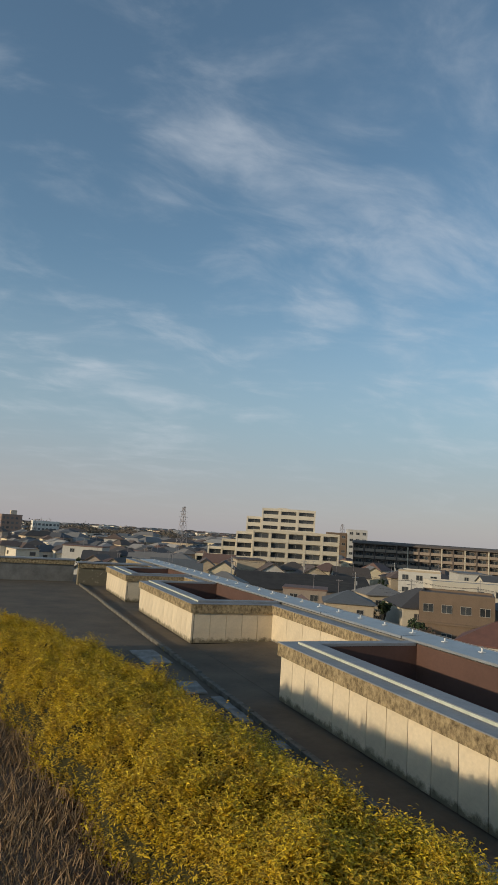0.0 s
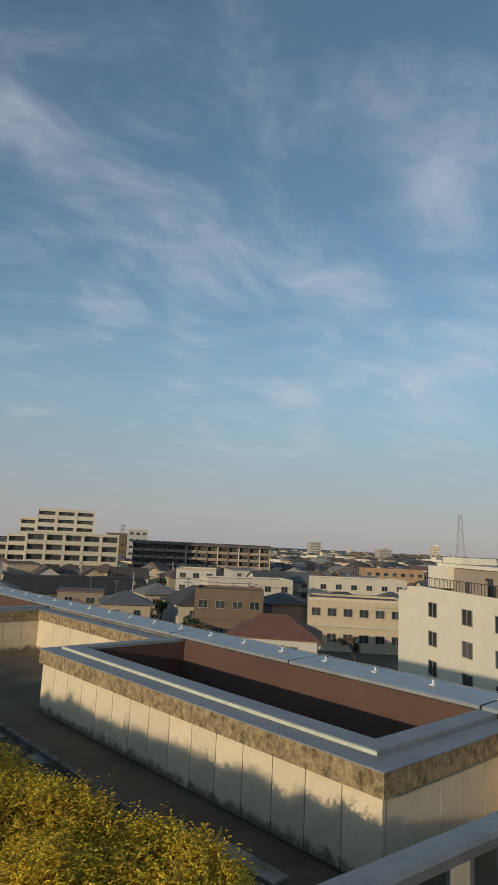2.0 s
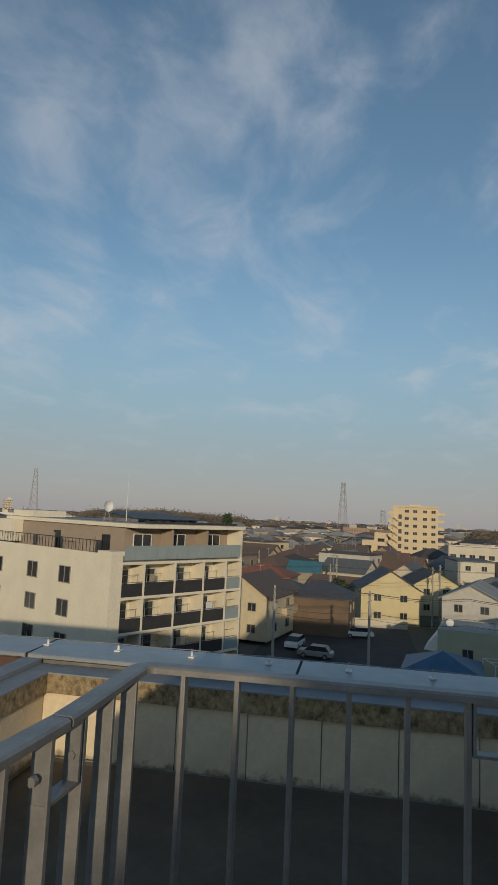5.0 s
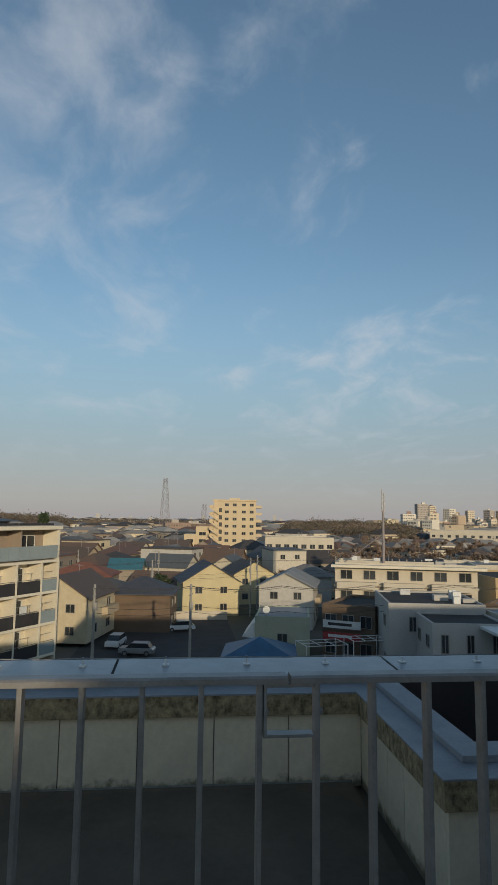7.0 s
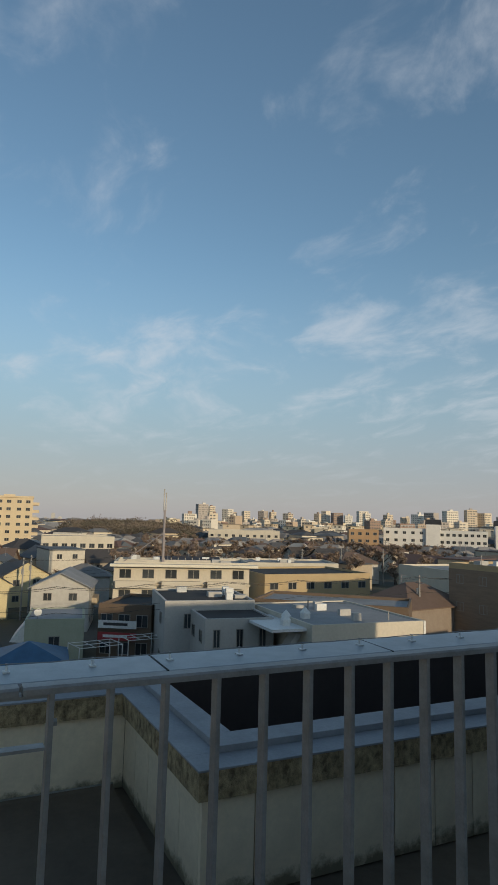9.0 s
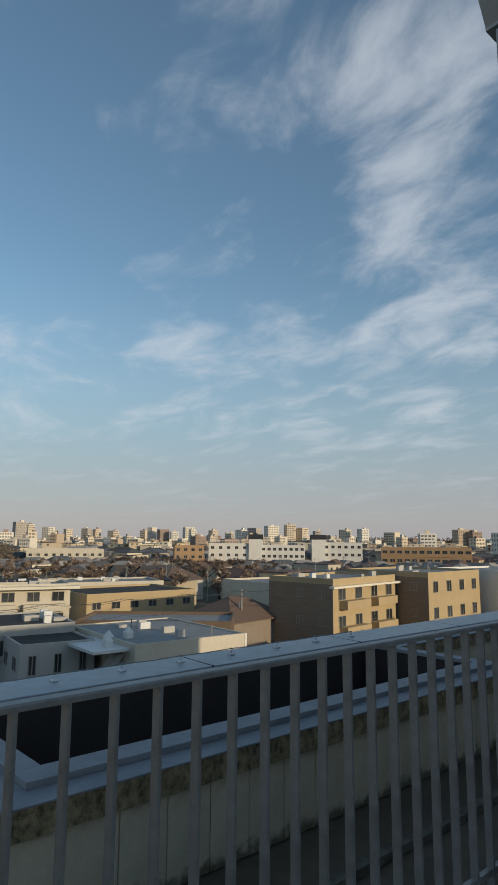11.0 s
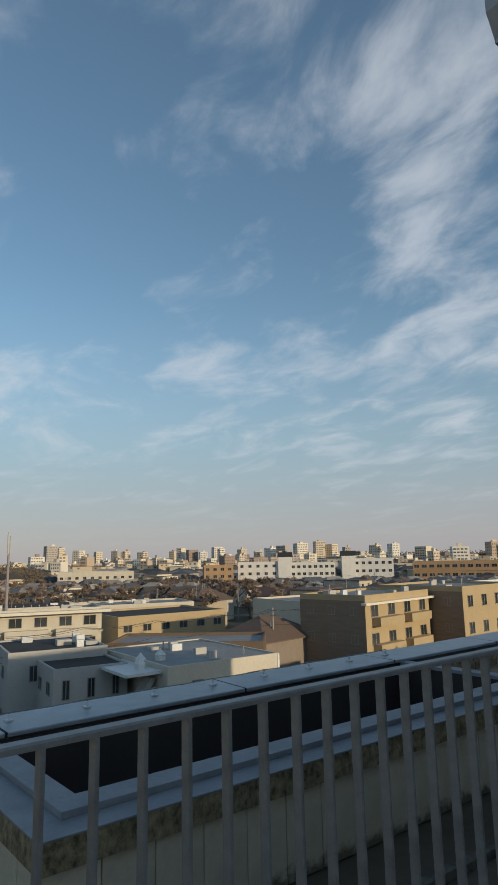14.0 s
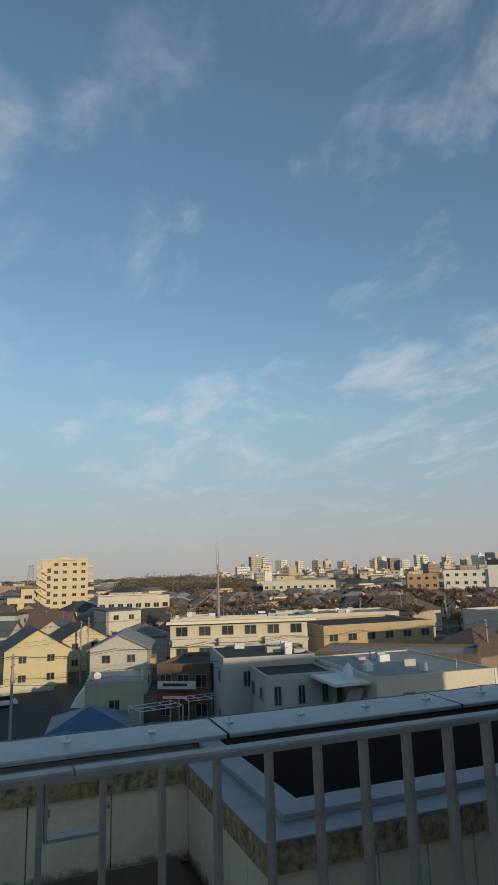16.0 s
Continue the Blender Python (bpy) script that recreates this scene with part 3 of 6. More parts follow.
rail_profile(bm, TURN @ Vector((0.004, 0, RAIL_Z)), TURN @ Vector((RX - HX - 0.045, 0, RAIL_Z)))
part("handrail", bm, M_STEEL, rail1)
boxpart("bottom_rail", -4.8, 0, -0.012, 0.012, 0.06, 0.085, M_STEEL, rail1)
xs = [-0.050 - 0.130 * k for k in range(36)]
for x in xs:
    shared_box("baluster", 0.012, 0.038, RAIL_Z - 0.018, M_STEEL, rail1, (x, 0, (RAIL_Z - 0.018) / 2), 0.002)
for x in BAR_A:
    p = TURN @ Vector((x, 0, (RAIL_Z - 0.018) / 2))
    shared_box("baluster", 0.012, 0.038, RAIL_Z - 0.018, M_STEEL, rail1, p, 0.002).rotation_euler = (0, 0, radians(-SKEW))
hinge_plate(rail1, 0, 0, "x")

rail2 = thing("railing", Matrix(), "galvanised steel railing with flat balusters facing the street", "railing", "railings of the deck")
J2Y, END_Y = -0.716, -3.44
for a, b in (((RX, HY - 0.045, RAIL_Z), (RX, J2Y + 0.004, RAIL_Z)), ((RX, J2Y - 0.004, RAIL_Z), (RX, END_Y - 0.02, RAIL_Z))):
    bm = bmesh.new()
    rail_profile(bm, a, b)
    part("handrail", bm, M_STEEL, rail2)
# the handrail's rounded corner
bm = bmesh.new()
prof = [(-0.024, -0.018), (-0.024, -0.005), (-0.019, 0), (0.019, 0), (0.024, -0.005), (0.024, -0.018)]
ringset = []
for i in range(7):
    t_ = math.pi / 2 * i / 6
    ringset.append([bm.verts.new((RX - 0.045 + (0.045 + u) * math.sin(t_), HY - 0.045 + (0.045 + u) * math.cos(t_), RAIL_Z + v)) for u, v in prof])
for ra, rb in zip(ringset, ringset[1:]):
    for i in range(6):
        bm.faces.new((ra[i], rb[i], rb[(i + 1) % 6], ra[(i + 1) % 6]))
part("handrail_bend", bm, M_STEEL, rail2)
boxpart("bottom_rail", RX - 0.012, RX + 0.012, END_Y, RY, 0.06, 0.085, M_STEEL, rail2)
k = -5
while -0.649 - SP * k > END_Y:
    shared_box("baluster", 0.036, 0.012, RAIL_Z - 0.018, M_STEEL, rail2, (RX, -0.649 - SP * k, (RAIL_Z - 0.018) / 2), 0.002)
    k += 1
hinge_plate(rail2, RX, J2Y, "y")
# end post with a low return loop
bm = bmesh.new()
quad_box(bm, RX - 0.016, RX + 0.016, END_Y - 0.05, END_Y - 0.015, 0, RAIL_Z - 0.018)
part("post", bm, M_STEEL, rail2)
bm = bmesh.new()
quad_box(bm, RX - 0.012, RX + 0.012, END_Y - 0.20, END_Y - 0.06, 0.24, 0.27)
quad_box(bm, RX - 0.012, RX + 0.012, END_Y - 0.23, END_Y - 0.20, -0.3, 0.27)
part("loop", bm, M_STEEL, rail2, bevel=0.004)
for dy in (-0.16, -0.30):
    shared_box("baluster", 0.036, 0.012, RAIL_Z - 0.34, M_STEEL, rail2, (RX, END_Y + dy, (RAIL_Z - 0.018 + 0.32) / 2), 0.002)
boxpart("handrail", RX - 0.024, RX + 0.024, END_Y - 0.34, END_Y - 0.021, RAIL_Z - 0.018, RAIL_Z, M_STEEL, rail2)
boxpart("bottom_rail", RX - 0.012, RX + 0.012, END_Y - 0.34, END_Y - 0.05, 0.30, 0.325, M_STEEL, rail2)

# ---- stair house ----
PX, PY = 2.85, -3.222
pent = thing("stair_house", Matrix(), "grey metal-clad stair house with dark joints and a projecting eave", "stair house", kind="structure")
boxpart("wall", -24, PX - 0.02, -45, PY - 0.03, -1.5, 3.97, M_PENT, pent)
rows = ((0.66, 2.425), (2.43, 3.93))
edges = [PX, PX - 0.095, PX - 0.165, PX - 1.0, PX - 1.9, PX - 2.8, PX - 3.7, PX - 4.6, PX - 6.0, PX - 8.0, PX - 10.0, PX - 14, PX - 20]
boxpart("backing", -24, PX - 0.015, PY - 0.03, PY - 0.02, 0.64, 3.95, M_JOINT, pent)
for z0, z1 in rows:
    for xa, xb in zip(edges, edges[1:]):
        boxpart("cladding_panel", xb + 0.008, xa, PY - 0.02, PY, z0, z1 - 0.012, M_PENT, pent)
    boxpart("cladding_panel", PX - 0.02, PX - 0.001, -45, PY - 0.022, z0, z1 - 0.012, M_PENT, pent)
bm = bmesh.new()
prism(bm, [(0.0, 3.94), (0.0, 3.96), (0.06, 4.08), (0.06, 4.22), (-0.6, 4.22), (-0.6, 3.94)], -24, PX + 0.05, Matrix.Translation((0, PY, 0)) @ Matrix(((0, 1, 0, 0), (1, 0, 0, 0), (0, 0, 1, 0), (0, 0, 0, 1))))
quad_box(bm, PX - 0.6, PX + 0.05, -45, PY - 0.6, 3.98, 4.22)
part("eave", bm, M_PENT, pent, "grey folded metal eave")
boxpart("roof", -24, PX - 0.5, -45, PY - 0.5, 4.0, 4.2, M_COAT, pent)
bm = bmesh.new()
quad_box(bm, -24, PX - 0.002, PY - 0.3, PY + 0.016, 0.56, 0.64)
part("base_ledge", bm, M_PENT, pent, bevel=0.006)
boxpart("base_wall", -24, PX - 0.02, PY - 0.4, PY + 0.012, 0.41, 0.56, M_PENT, pent)
boxpart("base_foot", -24, PX + 0.005, PY - 0.4, PY + 0.03, 0.331, 0.41, M_CONC, pent)
bm = bmesh.new()
quad_box(bm, -24, PX + 0.10, PY - 0.6, PY + 0.05, 0.24, 0.33)
quad_box(bm, -24, PX + 0.06, PY - 0.6, PY + 0.01, -1.5, 0.24)
part("plinth", bm, M_CONC, pent, "grey concrete plinth", bevel=0.01)

# ---- planting on the roof ----
def edge_l(y):
    return 2.84 - (y - 3.88) * 0.19 + 0.08 * math.sin(y * 3.1)


def edge_r(y):
    return 4.86 - (y - 3.6) * 0.14 - max(0.0, 3.3 - y) * 0.75 - max(0.0, y - 10.5) * 0.28 + 0.10 * math.sin(y * 2.3) + 0.07 * math.sin(y * 5.1)


def shrub_top(x, y):
    l, r = edge_l(y), edge_r(y)
    u = (x - l) / (r - l)
    prof = max(0.0, min(1.0, min(u, 1 - u) * 4.5)) ** 0.5
    end = max(0.0, min(1.0, (15.4 - y) * 1.2, (y - 1.5) * 2)) ** 0.5
    return ROOF_Z + 0.12 + (0.69 + 0.15 * noise.noise(Vector((x * 1.3, y * 1.3, 0))) + 0.17 * noise.noise(Vector((x * 4, y * 4, 3)))) * prof * end


# dark shell under the shoots, coloured as the shade between them
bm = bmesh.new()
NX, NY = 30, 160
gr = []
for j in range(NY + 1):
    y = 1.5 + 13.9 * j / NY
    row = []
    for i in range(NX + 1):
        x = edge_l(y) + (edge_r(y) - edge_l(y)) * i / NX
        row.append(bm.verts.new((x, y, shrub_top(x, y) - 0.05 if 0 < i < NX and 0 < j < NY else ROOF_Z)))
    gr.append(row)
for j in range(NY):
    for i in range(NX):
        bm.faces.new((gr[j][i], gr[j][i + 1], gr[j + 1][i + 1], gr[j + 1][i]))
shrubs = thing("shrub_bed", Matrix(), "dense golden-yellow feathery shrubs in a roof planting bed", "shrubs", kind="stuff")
part("inner_growth", bm, M_SHRUBSHADE, shrubs)
rng = np.random.default_rng(5)
verts, faces = [], []


def spray(base, up, length, leaves, width):
    """A bent shoot with narrow leaflets on both sides."""
    side = Vector((rng.normal(), rng.normal(), rng.normal() * 0.4)).normalized()
    bend = side * length * rng.uniform(0.15, 0.6)
    for k in range(leaves):
        u = (k + 1) / leaves
        p = base + up * length * u + bend * u * u
        ang = rng.uniform(0, 6.28)
        o = Vector((math.cos(ang), math.sin(ang), rng.uniform(-0.1, 0.9))).normalized()
        ll = length * rng.uniform(0.22, 0.42) * (1.2 - 0.65 * u)
        t = o.cross(up + Vector((0.01, 0.02, 0))).normalized() * width
        n0 = len(verts)
        tip = p + o * ll + Vector((0, 0, -0.25 * ll))
        mid = p + o * ll * 0.5 + Vector((0, 0, 0.03 * ll))
        verts.extend((p, mid + t, tip, mid - t))
        faces.append((n0, n0 + 1, n0 + 2, n0 + 3))


for _ in range(34000):
    y = 1.5 + 13.9 * rng.random() ** 1.3
    l, r = edge_l(y), edge_r(y)
    x = l + (r - l) * rng.uniform(-0.015, 1.015)
    z = shrub_top(min(max(x, l + 0.02), r - 0.02), y)
    z -= 0.10 * rng.random() + (0.3 * rng.random() if (x - l < 0.12 or r - x < 0.12) else 0)
    lean = Vector((rng.normal() * 0.35, rng.normal() * 0.35, 1)).normalized()
    big_ = rng.random() < 0.006
    spray(Vector((x, y, z - 0.05)), lean, rng.uniform(0.13, 0.25) * (1.5 if big_ else 1), 15, 0.0078)
ob = from_lists("shoots", verts, faces, M_SHRUB)
ob.parent = shrubs
verts, faces = [], []
for _ in range(42000):
    y = 1.0 + 13 * rng.random()
    x = edge_l(y) + 0.15 - 5.5 * rng.random() ** 1.3
    h = rng.uniform(0.06, 0.22)
    a = rng.uniform(0, 6.28)
    d = Vector((math.cos(a), math.sin(a), 0))
    n0 = len(verts)
    b = Vector((x, y, ROOF_Z + 0.10))
    tip = b + Vector((rng.normal() * 0.08, rng.normal() * 0.08, h))
    verts.extend((b - d * 0.009, b + d * 0.009, tip))
    faces.append((n0, n0 + 1, n0 + 2))
grass = from_lists("dry_grass", verts, faces, M_DRY)
tagged(grass, "matted reddish-brown dry grass on the planted roof", "dry grass", kind="stuff")
bm = bmesh.new()
gr = []
for j in range(41):
    y = 0.7 + 14.5 * j / 40
    gr.append([bm.verts.new((edge_l(y) + 0.3 - 7 * i / 20, y, ROOF_Z + 0.02 + (0.10 + 0.05 * noise.noise(Vector((i * 0.5, y, 0)))) * (1 if 0 < i < 20 and 0 < j < 40 else 0))) for i in range(21)])
for j in range(40):
    for i in range(20):
        bm.faces.new((gr[j][i], gr[j][i + 1], gr[j + 1][i + 1], gr[j + 1][i]))
soil = new("planting_soil", mesh_of("planting_soil", bm, M_SOIL, True))
tagged(soil, "dry brown soil of the roof planting bed", "soil", kind="structure")

# ---- the town: makers ----
TAKEN = []   # circles kept free of plain houses: x, y, radius


def frame_of(left, right):
    """The pose of a building whose front runs from left to right, seen from the deck, on the ground."""
    dx, dy = right[0] - left[0], right[1] - left[1]
    TAKEN.append(((left[0] + right[0]) / 2, (left[1] + right[1]) / 2, math.hypot(dx, dy) / 2 + 5))
    return pose(left[0], left[1], GROUND, 0, 0, math.degrees(math.atan2(dy, dx))), math.hypot(dx, dy)


def window(parent, x, z, w, h, y=0.0, frame=M_FRAME, sill=True):
    """A window in a front at depth y: a frame, two panes and a sill."""
    key = ("window_frame", w, h, frame.name)
    if key not in SHARED:
        bm = bmesh.new()
        t = 0.07
        for a, b, c, d in ((-w / 2, w / 2, -h / 2, -h / 2 + t), (-w / 2, w / 2, h / 2 - t, h / 2), (-w / 2, -w / 2 + t, -h / 2 + t, h / 2 - t), (w / 2 - t, w / 2, -h / 2 + t, h / 2 - t), (-t / 2, t / 2, -h / 2 + t, h / 2 - t)):
            quad_box(bm, a, b, -0.07, 0.05, c, d)
        SHARED[key] = mesh_of("window", bm, frame)
        bm = bmesh.new()
        quad_box(bm, -w / 2 + t, w / 2 - t, -0.02, 0.02, -h / 2 + t, h / 2 - t)
        SHARED[("pane", w, h)] = mesh_of("pane", bm, M_GLASS)
    ob = new("window", SHARED[key])
    ob.parent = parent
    ob.location = (x, y, z)
    p = new("pane", SHARED[("pane", w, h)])
    p.parent = ob
    return ob


def turn_side(ob, x, yy):
    """Moves a front window onto the left-hand side wall."""
    ob.rotation_euler = (0, 0, -math.pi / 2)
    ob.location = (x, yy, ob.location.z)


def roof_gear(parent, x0, x1, y0, y1, z, seed, n):
    """Small vents, cooling units and a hatch on a flat roof."""
    rr = random.Random(seed)
    for _ in range(n):
        x, y = rr.uniform(x0, x1), rr.uniform(y0, y1)
        if rr.random() < 0.5:
            boxpart("cooling_unit", x, x + rr.uniform(0.7, 1.3), y, y + 0.5, z, z + rr.uniform(0.6, 0.95), M_WHITE if rr.random() < 0.5 else M_GREYW, parent)
        elif rr.random() < 0.5:
            boxpart("hatch", x, x + rr.uniform(0.8, 1.8), y, y + rr.uniform(0.8, 1.4), z, z + rr.uniform(0.3, 0.7), M_GREYW, parent)
        else:
            bm = bmesh.new()
            rod(bm, (x, y, z), (x, y, z + rr.uniform(0.8, 1.6)), 0.06, 6)
            part("vent_pipe", bm, M_STEEL, parent)


def block(name, left, right, depth, top, floors, cols, wall, roof, label, category="building", ww=1.6, wh=1.3, base=0.0, parapet=0.35, side_cols=0, bands=None, group=""):
    """A flat-roofed building with rows of windows on its front and, if wanted, on its left side."""
    m, length = frame_of(left, right)
    b = thing(name, m, label, category, group)
    h = top - GROUND
    boxpart("wall", 0, length, 0, depth, 0, h - 0.1, wall, b)
    boxpart("roof", 0.25, length - 0.25, 0.25, depth - 0.25, h - 0.1, h, roof, b)
    for x0, x1, y0, y1 in ((0, length, 0, 0.25), (0, length, depth - 0.25, depth), (0, 0.25, 0.25, depth - 0.25), (length - 0.25, length, 0.25, depth - 0.25)):
        boxpart("parapet", x0, x1, y0, y1, h - 0.1, h + parapet, wall, b)
    fh = (h - base) / floors
    for f in range(floors):
        z = base + fh * (f + 0.52)
        if bands:
            boxpart("band", -0.15, length + 0.15, -0.35, -0.01, base + fh * f - 0.15, base + fh * f + 0.15, bands, b)
        for c in range(cols):
            window(b, length * (c + 0.5) / cols, z, ww, wh, -0.0)
        for c in range(side_cols):
            turn_side(window(b, 0, z, 1.2, 1.2), 0.0, depth * (c + 0.5) / side_cols)
    return b, length, h


def gable_roof(bm, w, d, z, rise, over=0.5, thick=0.14):
    """Two slopes over a w by d plan, with the ridge along x."""
    for s in (1, -1):
        pts = [(-over, 0), (d / 2, rise), (d / 2, rise + thick), (-over, thick)]
        base = -rise * over / (d / 2)
        prof = [(y if s > 0 else d - y, z + (zz if y > 0 else zz + base)) for y, zz in pts]
        a = [bm.verts.new((-over, y, zz)) for y, zz in prof]
        b = [bm.verts.new((w + over, y, zz)) for y, zz in prof]
        bm.faces.new(a)
        bm.faces.new(b[::-1])
        for i in range(4):
            bm.faces.new((a[i], b[i], b[(i + 1) % 4], a[(i + 1) % 4]))


def hip_roof(bm, w, d, z, rise, over=0.5):
    k = min(w, d) / 2
    low = [(-over, -over), (w + over, -over), (w + over, d + over), (-over, d + over)]
    v0 = [bm.verts.new((x, y, z - 0.14)) for x, y in low]
    v1 = [bm.verts.new((x, y, z)) for x, y in low]
    if w >= d:
        r = [bm.verts.new((k, d / 2, z + rise)), bm.verts.new((w - k + 0.01, d / 2, z + rise))]
        tops = ((v1[0], v1[1], r[1], r[0]), (v1[1], v1[2], r[1]), (v1[2], v1[3], r[0], r[1]), (v1[3], v1[0], r[0]))
    else:
        r = [bm.verts.new((w / 2, k, z + rise)), bm.verts.new((w / 2, d - k, z + rise))]
        tops = ((v1[0], v1[1], r[0]), (v1[1], v1[2], r[1], r[0]), (v1[2], v1[3], r[1]), (v1[3], v1[0], r[0], r[1]))
    for f in tops:
        bm.faces.new(f)
    bm.faces.new(v0[::-1])
    for i in range(4):
        bm.faces.new((v0[i], v0[(i + 1) % 4], v1[(i + 1) % 4], v1[i]))


def house(w, d, h, rise, style, m, label, wall=None, roof=None, group="houses of the town"):
    b = thing("house", m, label, "house", group)
    wall, roof = wall or M_HWALL, roof or M_HROOF
    bm = bmesh.new()
    quad_box(bm, 0, w, 0, d, 0, h)
    if style == "gable":
        for x in (0.0, w - 0.2):
            vs = [bm.verts.new((x + dx, y, z)) for dx in (0, 0.2) for y, z in ((0.0, h), (d, h), (d / 2, h + rise))]
            bm.faces.new(vs[:3])
            bm.faces.new(vs[3:][::-1])
            for i in range(3):
                bm.faces.new((vs[i], vs[3 + i], vs[3 + (i + 1) % 3], vs[(i + 1) % 3]))
    part("wall", bm, wall, b)
    bm = bmesh.new()
    if style == "gable":
        gable_roof(bm, w, d, h + 0.02, rise)
    elif style == "hip":
        hip_roof(bm, w, d, h + 0.14, rise)
    else:
        quad_box(bm, -0.15, w + 0.15, -0.15, d + 0.15, h, h + 0.3)
    part("roof", bm, roof, b)
    for z in ([1.5, h - 1.35] if h > 4 else [1.5]):
        for x in (w * 0.25, w * 0.72):
            window(b, x, z, 1.5, 1.2)
        for y in (d * 0.28, d * 0.72):
            turn_side(window(b, 0, z, 1.2, 1.1), 0.0, y)
    if h > 4:
        boxpart("balcony", w * 0.5, w * 0.95, -0.8, -0.01, h / 2 - 0.1, h / 2 + 0.95, wall, b)
    return b


# ---- apartment house with balconies, close beyond the parapet ----
apt = thing("apartment_building", pose(50.97, 19.62, GROUND + 0.3, 0, 0, -30.9), "cream apartment building with dark balcony fronts and taupe top floor", "apartment building")
TAKEN.extend(((62, 25, 19), (72, 33, 14)))
FH, T4 = 2.9, 11.75
boxpart("wall", 0, 16.1, 1.7, 26.9, -0.3, T4, M_RWALL, apt)
bm = bmesh.new()
prism(bm, [(0.0, T4 + 0.001), (0.0, T4 + 0.75), (0.25, T4 + 0.75), (0.25, T4 + 0.001)], 0.0, 21.0)
part("parapet", bm, M_RWALL, apt)
bm = bmesh.new()
vs = [(y, z) for y, z in ((21.0, T4), (26.9, T4 - 1.9), (26.9, T4 - 1.2), (24.2, T4 + 0.6), (21.0, T4 + 0.75))]
a = [bm.verts.new((-0.01, y, z)) for y, z in vs]
b = [bm.verts.new((0.25, y, z)) for y, z in vs]
bm.faces.new(a)
bm.faces.new(b[::-1])
for i in range(5):
    bm.faces.new((a[i], b[i], b[(i + 1) % 5], a[(i + 1) % 5]))
part("sloped_parapet", bm, M_RWALL, apt)
boxpart("corner_pier", -0.12, 1.1, -0.06, 1.69, 0, T4 + 0.62, M_RWALL, apt)
boxpart("corner_cap", -0.18, 1.2, -0.12, 1.8, T4 + 0.62, T4 + 1.0, M_RWALL, apt)
COLS = [0.0, 3.55, 7.15, 10.8, 13.9, 16.1]
for f in range(5):
    z = FH * f
    boxpart("slab", 0.12 if f == 0 else 1.1, 16.1, -0.04, 1.7, z + 0.001, z + 0.24, M_RWALL, apt)
for f in range(4):
    z = FH * f
    for k, x in enumerate(COLS[1:]):
        boxpart("partition", x - 0.16, x + 0.02, -0.05, 1.7, z + 0.24, z + FH, M_RWALL, apt)
    for k, (xa, xb) in enumerate(zip(COLS, COLS[1:])):
        xa = max(xa, 1.1)
        boxpart("balustrade", xa + (0.03 if k else 0.01), xb - 0.17, 0.0, 0.07, z + 0.22, z + 1.32, M_RDARK if k < 4 else M_RGLASSRAIL, apt, "dark balcony front" if k < 4 else "grey glass balcony front")
        boxpart("balcony_rail", xa + (0.03 if k else 0.01), xb - 0.17, 0.01, 0.06, z + 1.40, z + 1.45, M_STEEL, apt)
        g = window(apt, (xa + xb) / 2 - 0.2, z + 1.35, 2.0 if k < 4 else 1.3, 2.1, 1.68, M_WHITE)
for z in (2.2, 5.1, 8.0, 10.9 - 0.0):
    for y in (6.7, 12.1, 18.7):
        turn_side(window(apt, 0, z - 0.6, 1.8, 1.5, 0, M_FRAME), 0.0, y)
rr = random.Random(8)
for f in range(4):
    for k in range(5):
        x = COLS[k] + (1.3 if k == 0 else 0.35) + rr.uniform(0, 0.5)
        ac = thing("cooling_unit", apt.matrix_basis @ pose(x, 1.15, FH * f + 0.241), "white air-conditioning unit on a balcony floor", "air conditioner", "units on the balconies")
        boxpart("casing", 0, 0.8, 0, 0.3, 0.06, 0.62, M_WHITE, ac, bevel=0.015)
        bm = bmesh.new()
        rod(bm, (0.3, -0.02, 0.34), (0.3, -0.001, 0.34), 0.22, 12)
        part("fan_grille", bm, M_RDARK, ac)
        pl = thing("drying_pole", apt.matrix_basis @ pose(COLS[k] + (1.4 if k == 0 else 0.4), 0.5, FH * f + 0.241), "thin steel laundry drying frame on a balcony", "drying frame", "drying frames on the balconies")
        bm = bmesh.new()
        rod(bm, (0.1, 0, 1.75), (2.0, 0, 1.75), 0.022, 5)
        part("pole", bm, M_STEEL, pl)
        for xx in (0.3, 1.8):
            bm = bmesh.new()
            rod(bm, (xx, 0, 0), (xx, 0, 1.75), 0.02, 5)
            part("stand", bm, M_STEEL, pl)
        if rr.random() < 0.5:
            boxpart("towel", 0.6, 0.6 + rr.uniform(0.4, 0.9), -0.02, 0.02, 1.0, 1.74, M_WHITE if rr.random() < 0.6 else M_RTAUPE, pl)
# top floor, set back
boxpart("top_floor_wall", 2.6, 16.0, 1.9, 22.0, T4 + 0.002, T4 + 2.95, M_RTAUPE, apt, "taupe tiled top floor")
boxpart("top_end_wall", 15.85, 16.1, 0.0, 1.9, T4, T4 + 2.95, M_RWALL, apt)
for x in (6.9, 11.4):
    boxpart("partition", x - 0.1, x + 0.1, 0.35, 1.9, T4 + 0.25, T4 + 2.95, M_RTAUPE, apt)
boxpart("roof_slab", 2.3, 16.3, -0.15, 22.2, T4 + 2.95, T4 + 3.28, M_RWALL, apt)
boxpart("roof", 2.7, 15.9, 0.2, 21.9, T4 + 3.281, T4 + 3.34, M_GREYROOF, apt)
x = 1.25
while x < 16.0:
    boxpart("glass_balustrade", x, min(x + 1.18, 16.05), 0.0, 0.05, T4 + 0.24, T4 + 1.45, M_RGLASSRAIL, apt, "frosted grey glass balustrade")
    x += 1.21
